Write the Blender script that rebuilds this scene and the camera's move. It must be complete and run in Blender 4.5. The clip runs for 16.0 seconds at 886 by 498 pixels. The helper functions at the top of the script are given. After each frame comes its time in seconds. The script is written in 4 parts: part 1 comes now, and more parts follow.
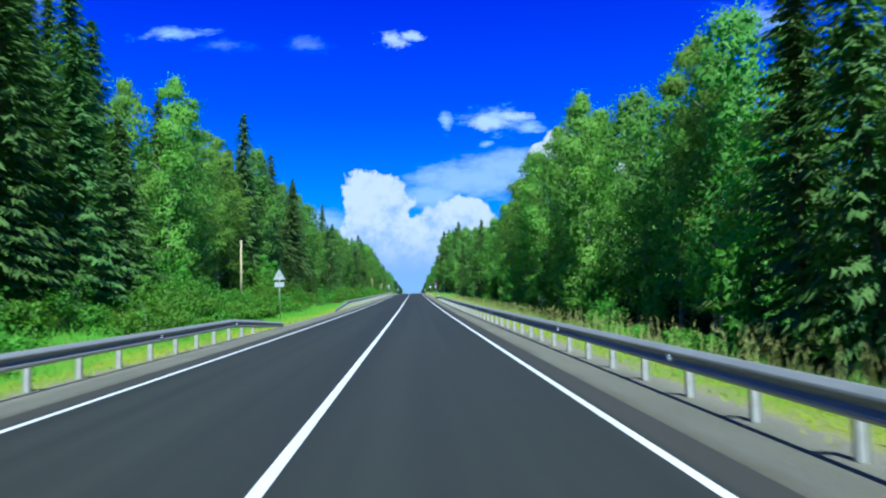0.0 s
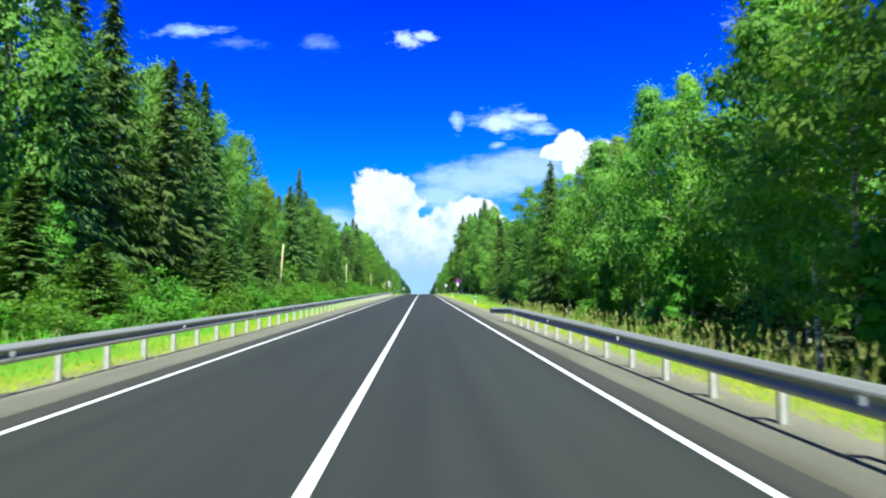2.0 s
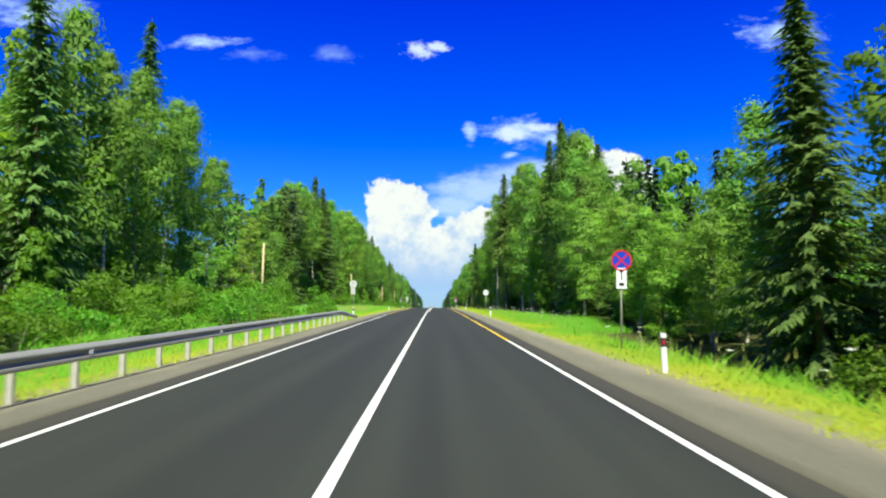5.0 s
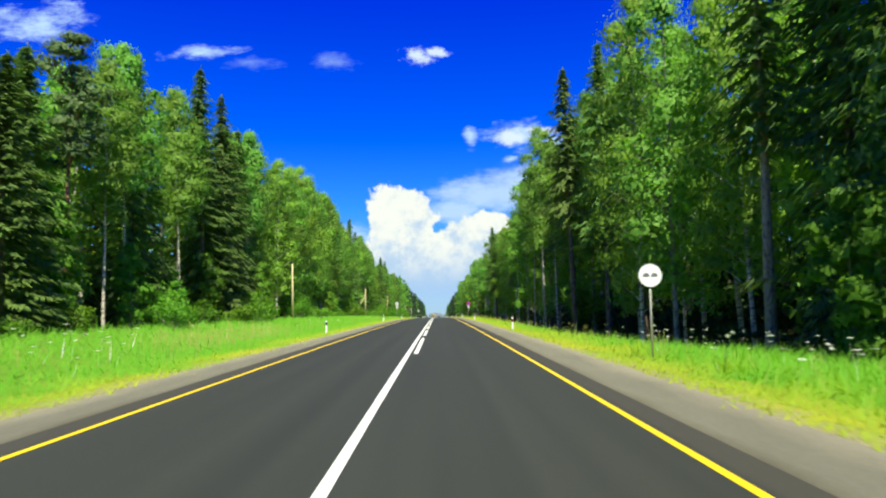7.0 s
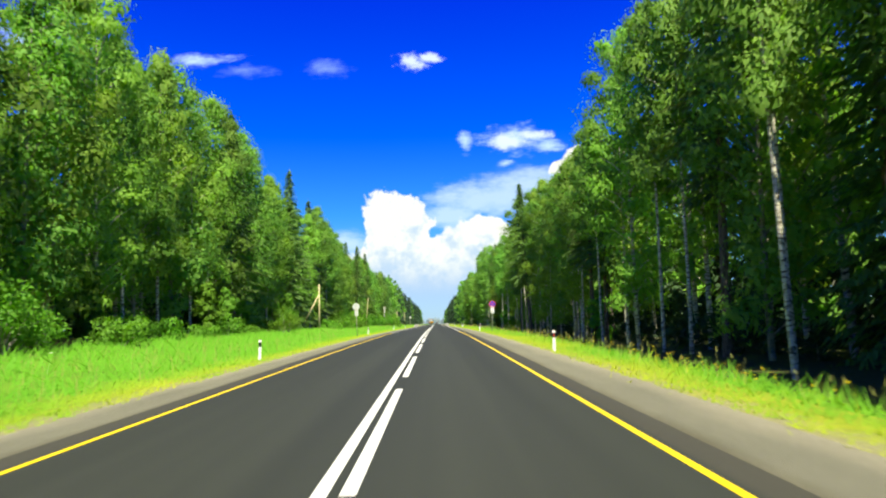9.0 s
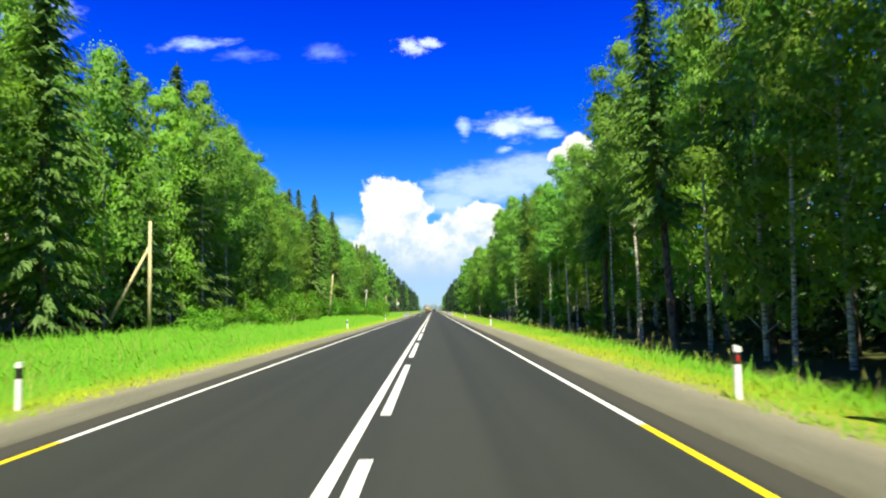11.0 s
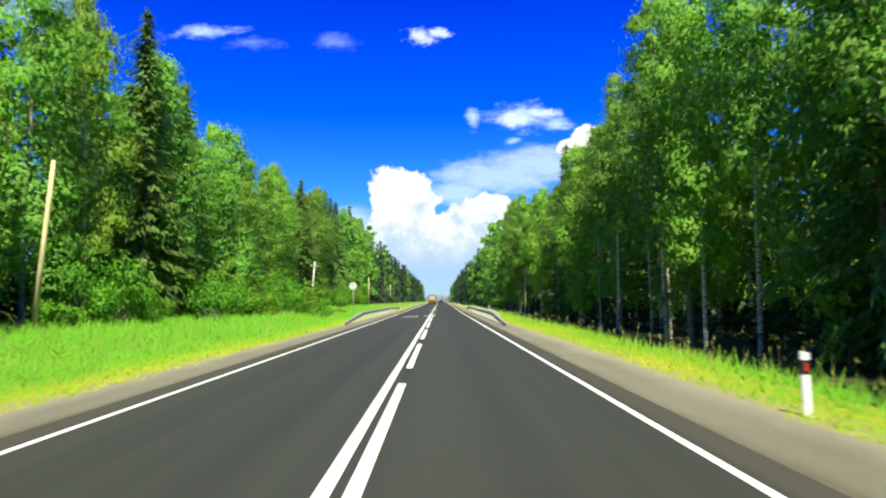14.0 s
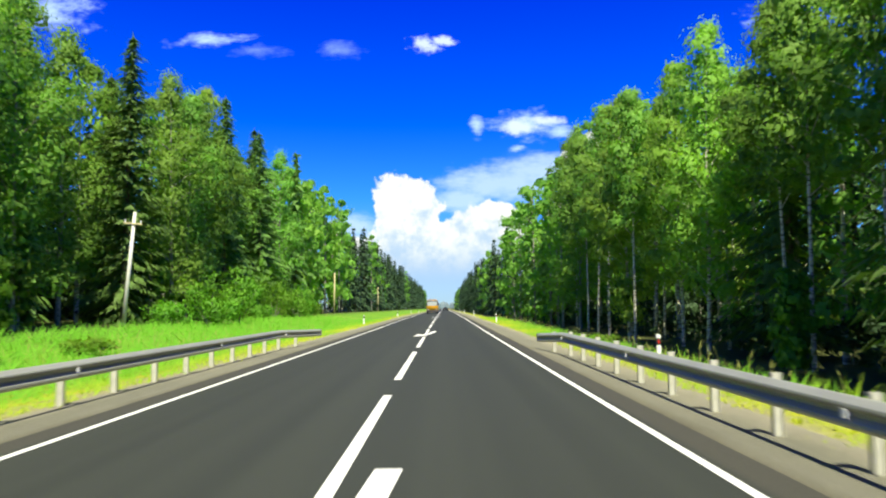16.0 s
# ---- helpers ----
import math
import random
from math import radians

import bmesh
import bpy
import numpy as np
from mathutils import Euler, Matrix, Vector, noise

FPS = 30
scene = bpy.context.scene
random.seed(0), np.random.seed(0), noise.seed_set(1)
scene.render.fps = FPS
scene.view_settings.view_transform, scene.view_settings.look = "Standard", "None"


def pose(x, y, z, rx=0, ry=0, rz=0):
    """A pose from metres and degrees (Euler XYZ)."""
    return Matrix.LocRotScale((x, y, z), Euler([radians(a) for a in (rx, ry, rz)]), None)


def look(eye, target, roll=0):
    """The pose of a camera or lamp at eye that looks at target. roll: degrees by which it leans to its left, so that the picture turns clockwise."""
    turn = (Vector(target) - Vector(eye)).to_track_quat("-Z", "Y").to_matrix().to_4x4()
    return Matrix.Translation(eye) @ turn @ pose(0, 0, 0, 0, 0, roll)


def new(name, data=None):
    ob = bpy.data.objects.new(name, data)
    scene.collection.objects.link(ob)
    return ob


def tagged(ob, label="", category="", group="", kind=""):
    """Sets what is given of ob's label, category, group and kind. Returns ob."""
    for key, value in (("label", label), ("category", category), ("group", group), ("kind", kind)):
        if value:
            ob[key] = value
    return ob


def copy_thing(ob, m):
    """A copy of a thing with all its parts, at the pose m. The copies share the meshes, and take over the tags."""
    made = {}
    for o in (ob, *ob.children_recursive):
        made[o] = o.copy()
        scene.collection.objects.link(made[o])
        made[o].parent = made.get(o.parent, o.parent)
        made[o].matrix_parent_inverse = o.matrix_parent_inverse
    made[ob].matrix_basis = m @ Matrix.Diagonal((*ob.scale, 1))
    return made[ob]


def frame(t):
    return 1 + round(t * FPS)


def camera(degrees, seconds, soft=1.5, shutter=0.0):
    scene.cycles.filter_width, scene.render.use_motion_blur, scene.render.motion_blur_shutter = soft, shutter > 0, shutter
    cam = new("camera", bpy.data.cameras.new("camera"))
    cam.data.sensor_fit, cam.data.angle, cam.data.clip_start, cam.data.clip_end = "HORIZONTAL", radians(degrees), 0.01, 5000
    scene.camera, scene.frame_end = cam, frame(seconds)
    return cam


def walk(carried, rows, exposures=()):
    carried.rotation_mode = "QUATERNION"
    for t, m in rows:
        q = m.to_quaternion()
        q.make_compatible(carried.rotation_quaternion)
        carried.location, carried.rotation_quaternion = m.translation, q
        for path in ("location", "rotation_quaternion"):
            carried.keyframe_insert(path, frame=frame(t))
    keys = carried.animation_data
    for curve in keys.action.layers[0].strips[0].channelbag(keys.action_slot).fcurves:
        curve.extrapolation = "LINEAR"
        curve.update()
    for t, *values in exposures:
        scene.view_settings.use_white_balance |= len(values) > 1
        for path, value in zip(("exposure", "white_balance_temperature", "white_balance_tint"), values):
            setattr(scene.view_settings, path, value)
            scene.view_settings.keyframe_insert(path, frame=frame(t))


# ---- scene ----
# ---- camera ----
# World: x to the right of the road's centre line, y along the road, z up.
SLOPES = ((-200, 0.0150), (0, 0.0150), (40, 0.0172), (80, 0.0213), (140, 0.0226), (200, 0.0209), (220, 0.0208), (250, 0.0178), (280, 0.0143), (310, 0.0123), (330, 0.0113), (380, 0.0038), (420, 0.0010), (470, 0.0010), (530, 0.0008), (600, 0.0040),
          (700, .0), (6000, .0))
_Y = np.arange(-200.0, 6001.0, 1.0)
_S = np.interp(_Y, [a for a, _ in SLOPES], [b for _, b in SLOPES])
_Z = np.cumsum(_S) - _S[:201].sum()


def rise(y):
    """Height of the road's surface at y."""
    return float(np.interp(y, _Y, _Z))


EYE = 1.53
SPEED = 34.0
cam = camera(63.2, 16.0, soft=2.1, shutter=0.12)
# seconds, x, yaw, pitch, roll
TRACK = (
    (0.0, 1.31, -2.30, 4.30, 1.29), (0.5, 1.22, -2.13, 4.27, 1.18), (1.0, 1.12, -1.98, 4.29, 1.05),
    (1.5, 1.01, -1.74, 4.29, 0.65), (2.0, 0.96, -1.65, 4.34, 0.30), (2.5, 0.93, -1.39, 4.41, 0.04),
    (3.0, 0.92, -1.21, 4.46, -0.23), (3.5, 0.91, -0.98, 4.58, -0.43), (4.0, 0.92, -0.75, 4.80, -0.26),
    (6.5, 1.00, -0.64, 5.42, 0.73), (7.0, 1.05, -0.38, 5.52, 1.07), (7.5, 1.09, -0.41, 5.54, 1.42),
    (8.0, 1.13, -0.41, 5.71, 1.81), (8.5, 1.13, -0.44, 5.89, 1.88), (9.0, 1.12, -0.58, 5.91, 1.95),
    (9.5, 1.10, -0.78, 5.84, 1.92), (12.0, 1.00, -0.53, 4.14, 1.25), (12.5, 1.01, -0.33, 4.00, 1.10),
    (13.0, 1.03, -0.15, 3.96, 1.01), (13.5, 1.02, -0.19, 4.14, 0.89), (14.0, 1.02, -0.26, 4.09, 0.81),
    (14.5, 1.02, -0.33, 4.11, 0.71), (15.0, 1.03, -0.19, 4.31, 0.70), (15.5, 1.06, 0.04, 4.50, 0.68),
    (16.0, 1.08, 0.04, 4.68, 0.70))
walk(cam, [(t, pose(x, SPEED * t, rise(SPEED * t) + EYE, 90 + pitch, roll, yaw)) for t, x, yaw, pitch, roll in TRACK],
     [(0.0, 0.40, 4700, 2), (1.5, 0.76, 5150, 2), (2.5, 0.97, 5950, 2), (3.0, 0.92, 6450, 2), (4.2, 0.76, 6200, 2), (6.3, 0.74, 6250, 2), (7.2, 0.76, 6450, 2), (8.2, 0.93, 6650, 2), (16.0, 0.91, 6500, 2)])

# ---- light ----
SUN_AZ, SUN_EL = radians(173), radians(57)   # clockwise from the road's direction
world = bpy.data.worlds.new("sky")
scene.world = world
world.use_nodes = True
NT = world.node_tree
NT.nodes.clear()


def wn(kind, **values):
    n = NT.nodes.new(kind)
    for k, v in values.items():
        n.inputs[k].default_value = v
    return n


def wmath(op, a, b=None, c=None, clamp=False):
    n = NT.nodes.new("ShaderNodeMath")
    n.operation, n.use_clamp = op, clamp
    for i, v in enumerate((a, b, c)):
        if v is None:
            continue
        if isinstance(v, (int, float)):
            n.inputs[i].default_value = v
        else:
            NT.links.new(v, n.inputs[i])
    return n.outputs[0]


def wmap(value, lo, hi, to_lo=0.0, to_hi=1.0):
    n = NT.nodes.new("ShaderNodeMapRange")
    n.interpolation_type = "SMOOTHSTEP"
    NT.links.new(value, n.inputs[0])
    for i, v in zip((1, 2, 3, 4), (lo, hi, to_lo, to_hi)):
        n.inputs[i].default_value = v
    return n.outputs[0]


def wmix(factor, a, b, blend="MIX"):
    n = NT.nodes.new("ShaderNodeMix")
    n.data_type, n.blend_type = "RGBA", blend
    for i, v in ((0, factor), (6, a), (7, b)):
        if isinstance(v, (int, float, tuple)):
            n.inputs[i].default_value = v
        else:
            NT.links.new(v, n.inputs[i])
    return n.outputs[2]


def build_sky():
    sky = wn("ShaderNodeTexSky")
    sky.sky_type, sky.sun_disc = "NISHITA", False
    sky.sun_elevation, sky.sun_rotation = SUN_EL, SUN_AZ
    sky.air_density, sky.dust_density, sky.ozone_density = 1.0, 0.3, 3.0
    co = wn("ShaderNodeTexCoord").outputs["Generated"]
    sep = wn("ShaderNodeSeparateXYZ")
    NT.links.new(co, sep.inputs[0])
    x, y, z = sep.outputs
    ahead = wmath("MAXIMUM", y, 0.05)
    u, v = wmath("DIVIDE", x, ahead), wmath("DIVIDE", z, ahead)
    flat = wn("ShaderNodeCombineXYZ")
    NT.links.new(u, flat.inputs[0])
    NT.links.new(v, flat.inputs[1])
    # deep, polarised blue overhead, paler towards the horizon
    ramp = wn("ShaderNodeValToRGB")
    stops = ((0.0, (.40, .58, .86)), (.07, (.30, .53, .95)), (.15, (.10, .42, 1.05)), (.26, (.0, .24, 1.22)), (.42, (.0, .11, 1.32)), (.62, (.02, .13, .75)), (1.0, (.06, .14, .45)))
    els = ramp.color_ramp.elements
    while len(els) < len(stops):
        els.new(.5)
    for e, (pos, col) in zip(els, stops):
        e.position, e.color = pos, (*col, 1)
    NT.links.new(z, ramp.inputs[0])
    blue = wmix(1.0, sky.outputs[0], ramp.outputs[0], "MULTIPLY")

    def noise_at(scale, detail, rough, stretch=(1, 1, 1)):
        m = wn("ShaderNodeMapping")
        m.inputs["Scale"].default_value = stretch
        NT.links.new(flat.outputs[0], m.inputs[0])
        n = wn("ShaderNodeTexNoise", Scale=scale, Detail=detail, Roughness=rough)
        NT.links.new(m.outputs[0], n.inputs["Vector"])
        return n.outputs[0]

    puff, fine, wisp = noise_at(17, 6, .55), noise_at(55, 5, .6), noise_at(20, 7, .66, (1, 2.2, 1))
    ragged = noise_at(42, 7, .66, (1, 1.5, 1))

    def blobs(rows, gain):
        """Sum of soft ellipses: u, v, half width, half height."""
        total = None
        for bu, bv, bw, bh in rows:
            a = wmath("DIVIDE", wmath("SUBTRACT", u, bu), bw)
            b = wmath("DIVIDE", wmath("SUBTRACT", v, bv), bh)
            r = wmath("SQRT", wmath("ADD", wmath("MULTIPLY", a, a), wmath("MULTIPLY", b, b)))
            k = wmath("SUBTRACT", gain, wmath("MULTIPLY", r, gain))
            total = k if total is None else wmath("MAXIMUM", total, k)
        return total

    heap = blobs(((-.052, .158, .050, .034), (-.068, .140, .034, .058), (-.034, .140, .042, .052), (-.046, .095, .064, .055), (-.075, .070, .06, .05),
                  (.052, .110, .060, .046), (.085, .112, .040, .040), (.030, .085, .065, .055), (.085, .080, .06, .055),
                  (-.03, .04, .10, .06), (.06, .04, .09, .065), (.188, .212, .026, .016), (.212, .220, .030, .024), (.240, .205, .05, .032), (.275, .195, .06, .035)), 1.0)
    body = wmath("ADD", heap, wmath("MULTIPLY", wmath("SUBTRACT", puff, .5), 1.5))
    body = wmath("ADD", body, wmath("MULTIPLY", wmath("SUBTRACT", fine, .5), .62))
    cover = wmap(body, .10, .26)
    low = wmap(v, .035, .105)
    thin = blobs(((.122, .256, .070, .028), (.168, .246, .030, .016), (.050, .255, .014, .022), (.105, .222, .020, .008),
                  (-.330, .384, .080, .013), (-.56, .43, .10, .05),
                  (.50, .405, .085, .035)), 1.0)
    veil = blobs(((.080, .172, .13, .040), (.150, .190, .12, .040), (-.125, .115, .06, .025), (.03, .15, .07, .03)), 1.0)
    faint = blobs(((-.145, .368, .055, .020), (-.262, .370, .070, .015)), 1.0)
    faint_c = wmap(wmath("ADD", faint, wmath("MULTIPLY", wmath("SUBTRACT", wisp, .5), 2.2)), .15, 1.3)
    small = blobs(((-.022, .374, .032, .015), (.002, .379, .026, .010), (.112, .254, .042, .016), (.146, .262, .032, .010)), 1.0)
    small_c = wmap(wmath("ADD", wmath("ADD", small, wmath("MULTIPLY", wmath("SUBTRACT", puff, .5), 1.5)), wmath("MULTIPLY", wmath("SUBTRACT", ragged, .5), 1.9)), .12, .80)
    thin_b = wmath("ADD", thin, wmath("MULTIPLY", wmath("SUBTRACT", wisp, .5), 2.6))
    thin_c = wmap(thin_b, .12, 1.15)
    veil_c = wmath("MULTIPLY", wmap(wmath("ADD", veil, wmath("MULTIPLY", wmath("SUBTRACT", wisp, .5), 1.2)), .1, .8), .78)
    white = wmix(wmap(wmath("ADD", wmath("ADD", wmath("MULTIPLY", fine, .8), wmath("MULTIPLY", puff, 1.2)), wmath("MULTIPLY", v, 1.3)), .86, 1.26), (3.4, 4.2, 5.4, 1), (6.0, 5.9, 5.5, 1))
    white = wmix(low, (2.7, 3.7, 5.4, 1), white)
    out = wmix(veil_c, blue, (4.0, 5.0, 6.2, 1))
    out = wmix(wmath("MULTIPLY", faint_c, .38), out, (3.4, 4.7, 6.4, 1))
    out = wmix(wmath("MULTIPLY", thin_c, .85), out, (4.0, 5.3, 6.6, 1))
    out = wmix(wmath("MULTIPLY", small_c, .92), out, (4.9, 5.5, 6.1, 1))
    cover = wmath("MULTIPLY", cover, wmap(v, .0, .06, .45, 1.0))
    out = wmix(cover, out, white)
    bg = wn("ShaderNodeBackground", Strength=0.1)
    NT.links.new(out, bg.inputs[0])
    end = wn("ShaderNodeOutputWorld")
    NT.links.new(bg.outputs[0], end.inputs[0])


build_sky()
sun = new("sun", bpy.data.lights.new("sun", "SUN"))
sun.data.energy, sun.data.angle, sun.data.color = 5.0, radians(0.53), (1.0, .93, .76)
sun.matrix_world = look((0, 0, 0), (-math.sin(SUN_AZ) * math.cos(SUN_EL), -math.cos(SUN_AZ) * math.cos(SUN_EL), -math.sin(SUN_EL)))

# ---- materials ----


class Mat:
    """A procedural material: a Principled shader with a few helpers."""

    def __init__(self, name, rough=.7, metal=0.0, spec=.5):
        self.m = bpy.data.materials.new(name)
        self.m.use_nodes = True
        self.t = self.m.node_tree
        self.p = self.t.nodes["Principled BSDF"]
        self.p.inputs["Roughness"].default_value = rough
        self.p.inputs["Metallic"].default_value = metal
        self.p.inputs["Specular IOR Level"].default_value = spec
        self.co = None

    def node(self, kind, **values):
        n = self.t.nodes.new(kind)
        for k, v in values.items():
            n.inputs[k].default_value = v
        return n

    def link(self, a, b):
        self.t.links.new(a, b)

    def where(self, stretch=(1, 1, 1), world_space=False):
        m = self.node("ShaderNodeMapping", Scale=stretch)
        if world_space:
            self.link(self.node("ShaderNodeNewGeometry").outputs["Position"], m.inputs[0])
        else:
            self.link(self.node("ShaderNodeTexCoord").outputs["Object"], m.inputs[0])
        return m.outputs[0]

    def noise(self, scale, detail=4, rough=.55, stretch=(1, 1, 1), world_space=False):
        n = self.node("ShaderNodeTexNoise", Scale=scale, Detail=detail, Roughness=rough)
        self.link(self.where(stretch, world_space), n.inputs["Vector"])
        return n.outputs[0]

    def ramp(self, value, *stops):
        r = self.node("ShaderNodeValToRGB")
        els = r.color_ramp.elements
        while len(els) < len(stops):
            els.new(.5)
        for e, (pos, col) in zip(els, stops):
            e.position, e.color = pos, (*col, 1) if len(col) == 3 else col
        self.link(value, r.inputs[0])
        return r.outputs[0]

    def mix(self, factor, a, b, blend="MIX"):
        n = self.node("ShaderNodeMix")
        n.data_type, n.blend_type = "RGBA", blend
        for i, v in ((0, factor), (6, a), (7, b)):
            if isinstance(v, (int, float)):
                n.inputs[i].default_value = v
            elif isinstance(v, tuple):
                n.inputs[i].default_value = (*v, 1) if len(v) == 3 else v
            else:
                self.link(v, n.inputs[i])
        return n.outputs[2]

    def across(self, x0, x1, wobble=None, amount=0.0):
        """0 to 1 between two distances from the road's middle, with a wavering edge."""
        sep, off, rng = self.node("ShaderNodeSeparateXYZ"), self.node("ShaderNodeMath"), self.node("ShaderNodeMapRange")
        self.link(self.where(), sep.inputs[0])
        off.operation = "ABSOLUTE"
        self.link(sep.outputs[0], off.inputs[0])
        src = off.outputs[0]
        if wobble is not None:
            add = self.node("ShaderNodeMath")
            add.operation = "MULTIPLY_ADD"
            self.link(wobble, add.inputs[0])
            add.inputs[1].default_value = amount
            self.link(src, add.inputs[2])
            src = add.outputs[0]
            x0, x1 = x0 + amount * .5, x1 + amount * .5
        rng.inputs[1].default_value, rng.inputs[2].default_value = x0, x1
        self.link(src, rng.inputs[0])
        return rng.outputs[0]

    def color(self, c):
        if isinstance(c, tuple):
            self.p.inputs["Base Color"].default_value = (*c, 1)
        else:
            self.link(c, self.p.inputs["Base Color"])
        return self

    def bump(self, value, strength=.3, distance=.02):
        b = self.node("ShaderNodeBump", Strength=strength, Distance=distance)
        self.link(value, b.inputs["Height"])
        self.link(b.outputs[0], self.p.inputs["Normal"])
        return self

    def rough(self, value):
        self.link(value, self.p.inputs["Roughness"])
        return self


def asphalt():
    k = Mat("asphalt", .82, spec=.35)
    grain = k.noise(160, 3, .7)
    patch = k.noise(.35, 4, .6, (1.0, .12, 1))
    lanes = k.noise(1.0, 2, .5, (1.6, .004, 1))
    base = k.ramp(patch, (.3, (.020, .022, .0195)), (.7, (.030, .032, .0275)))
    base = k.mix(.55, base, k.ramp(lanes, (.35, (.015, .017, .0155)), (.65, (.039, .041, .034))))
    base = k.mix(.35, base, k.ramp(grain, (.35, (.015, .015, .015)), (.7, (.070, .073, .062))))
    base = k.mix(1.0, base, (.98, 1.03, .86), "MULTIPLY")
    dust = k.mix(.5, base, k.ramp(grain, (.3, (.035, .030, .021)), (.7, (.11, .098, .070))))
    base = k.mix(k.across(3.62, 3.78), base, dust)
    return k.color(base).bump(grain, .25, .006).m


def gravel():
    k = Mat("gravel", .95, spec=.2)
    stones = k.noise(45, 4, .75)
    patch = k.noise(.8, 5, .6, (1, .35, 1))
    base = k.ramp(patch, (.3, (.140, .135, .088)), (.72, (.225, .212, .140)))
    base = k.mix(.55, base, k.ramp(stones, (.3, (.07, .067, .050)), (.72, (.36, .345, .265))))
    oily = k.mix(1.0, base, (.62, .58, .50), "MULTIPLY")
    base = k.mix(k.across(4.0, 4.4, patch, .4), oily, base)
    sand = k.ramp(stones, (.3, (.20, .180, .120)), (.7, (.40, .368, .27)))
    base = k.mix(k.across(4.95, 5.7, patch, .9), base, sand)
    return k.color(base).bump(stones, .9, .03).m


def soil():
    """Verge and woodland floor: grass near the road, litter and moss under the trees."""
    k = Mat("verge_ground", .95, spec=.15)
    fine, mid, big = k.noise(24, 4, .7), k.noise(1.6, 5, .6), k.noise(.13, 3, .5)
    grass = k.ramp(mid, (.28, (.14, .27, .010)), (.5, (.24, .38, .015)), (.75, (.40, .46, .03)))
    grass = k.mix(.4, grass, k.ramp(big, (.35, (.12, .28, .010)), (.65, (.40, .46, .03))))
    sep0 = k.node("ShaderNodeSeparateXYZ")
    k.link(k.where(), sep0.inputs[0])
    far = k.node("ShaderNodeMath")
    far.operation = "ABSOLUTE"
    k.link(sep0.outputs[0], far.inputs[0])
    band = k.node("ShaderNodeMapRange")
    band.inputs[1].default_value, band.inputs[2].default_value = 6.4, 10.0
    k.link(far.outputs[0], band.inputs[0])
    grass = k.mix(1.0, grass, k.mix(band.outputs[0], (1.25, 1.0, 1.0), (.50, .82, .8)), "MULTIPLY")
    sand = k.ramp(fine, (.3, (.20, .17, .09)), (.7, (.44, .40, .24)))
    grass = k.mix(k.across(5.7, 6.5, mid, 1.6), sand, grass)
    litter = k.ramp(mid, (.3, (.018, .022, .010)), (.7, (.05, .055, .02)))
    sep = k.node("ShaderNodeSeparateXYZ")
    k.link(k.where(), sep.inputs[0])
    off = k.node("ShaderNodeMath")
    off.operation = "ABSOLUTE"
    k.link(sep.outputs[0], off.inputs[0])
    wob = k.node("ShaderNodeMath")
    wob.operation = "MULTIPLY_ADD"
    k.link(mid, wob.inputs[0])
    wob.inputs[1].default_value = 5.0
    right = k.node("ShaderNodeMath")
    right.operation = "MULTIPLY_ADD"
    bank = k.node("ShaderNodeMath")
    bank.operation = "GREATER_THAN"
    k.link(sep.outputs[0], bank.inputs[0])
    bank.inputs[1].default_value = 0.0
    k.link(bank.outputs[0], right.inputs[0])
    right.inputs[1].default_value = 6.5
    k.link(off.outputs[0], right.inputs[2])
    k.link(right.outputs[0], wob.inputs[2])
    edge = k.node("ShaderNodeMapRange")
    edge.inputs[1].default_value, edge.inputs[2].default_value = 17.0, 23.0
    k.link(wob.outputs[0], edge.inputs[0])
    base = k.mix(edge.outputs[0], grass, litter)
    base = k.mix(.25, base, k.ramp(fine, (.3, (.03, .04, .005)), (.7, (.3, .33, .08))))
    return k.color(base).bump(fine, .7, .05).m


def paint(name, c):
    k = Mat(name, .6, spec=.4)
    worn = k.noise(30, 4, .7)
    patch = k.noise(1.2, 3, .6)
    base = k.mix(k.ramp(patch, (.4, (0, 0, 0)), (.75, (.30, .30, .30))), c, tuple(a * .7 for a in c))
    base = k.mix(k.ramp(worn, (.66, (0, 0, 0)), (.74, (.8, .8, .8))), base, (.1, .1, .1))
    return k.color(base).m


def steel(name="galvanised_steel", c=(.43, .43, .35)):
    """Zinc-coated steel: a blurred mirror with a fine spangle, dull streaks and rain stains."""
    k = Mat(name, .52, .30, .4)
    spangle, streak, stain = k.noise(30, 3, .6), k.noise(2.2, 4, .6, (1, .25, 6)), k.noise(.5, 3, .6)
    base = k.mix(.4, k.ramp(spangle, (.3, tuple(a * .8 for a in c)), (.7, c)), k.ramp(streak, (.35, tuple(a * .6 for a in c)), (.62, c)))
    base = k.mix(.3, base, k.ramp(stain, (.35, (.30, .30, .25)), (.65, c)))
    return k.color(base).rough(k.ramp(spangle, (.2, (.46, .46, .46)), (.8, (.62, .62, .62)))).m


def plain(name, c, rough=.6, metal=0.0, vary=.25, scale=6.0):
    k = Mat(name, rough, metal)
    n = k.noise(scale, 4, .65)
    return k.color(k.ramp(n, (.3, tuple(a * (1 - vary) for a in c)), (.7, c))).m


def bark(name, dark, light, scale, stretch):
    k = Mat(name, .9, spec=.2)
    n = k.noise(scale, 5, .65, stretch)
    return k.color(k.ramp(n, (.38, dark), (.55, light))).bump(n, .6, .03).m


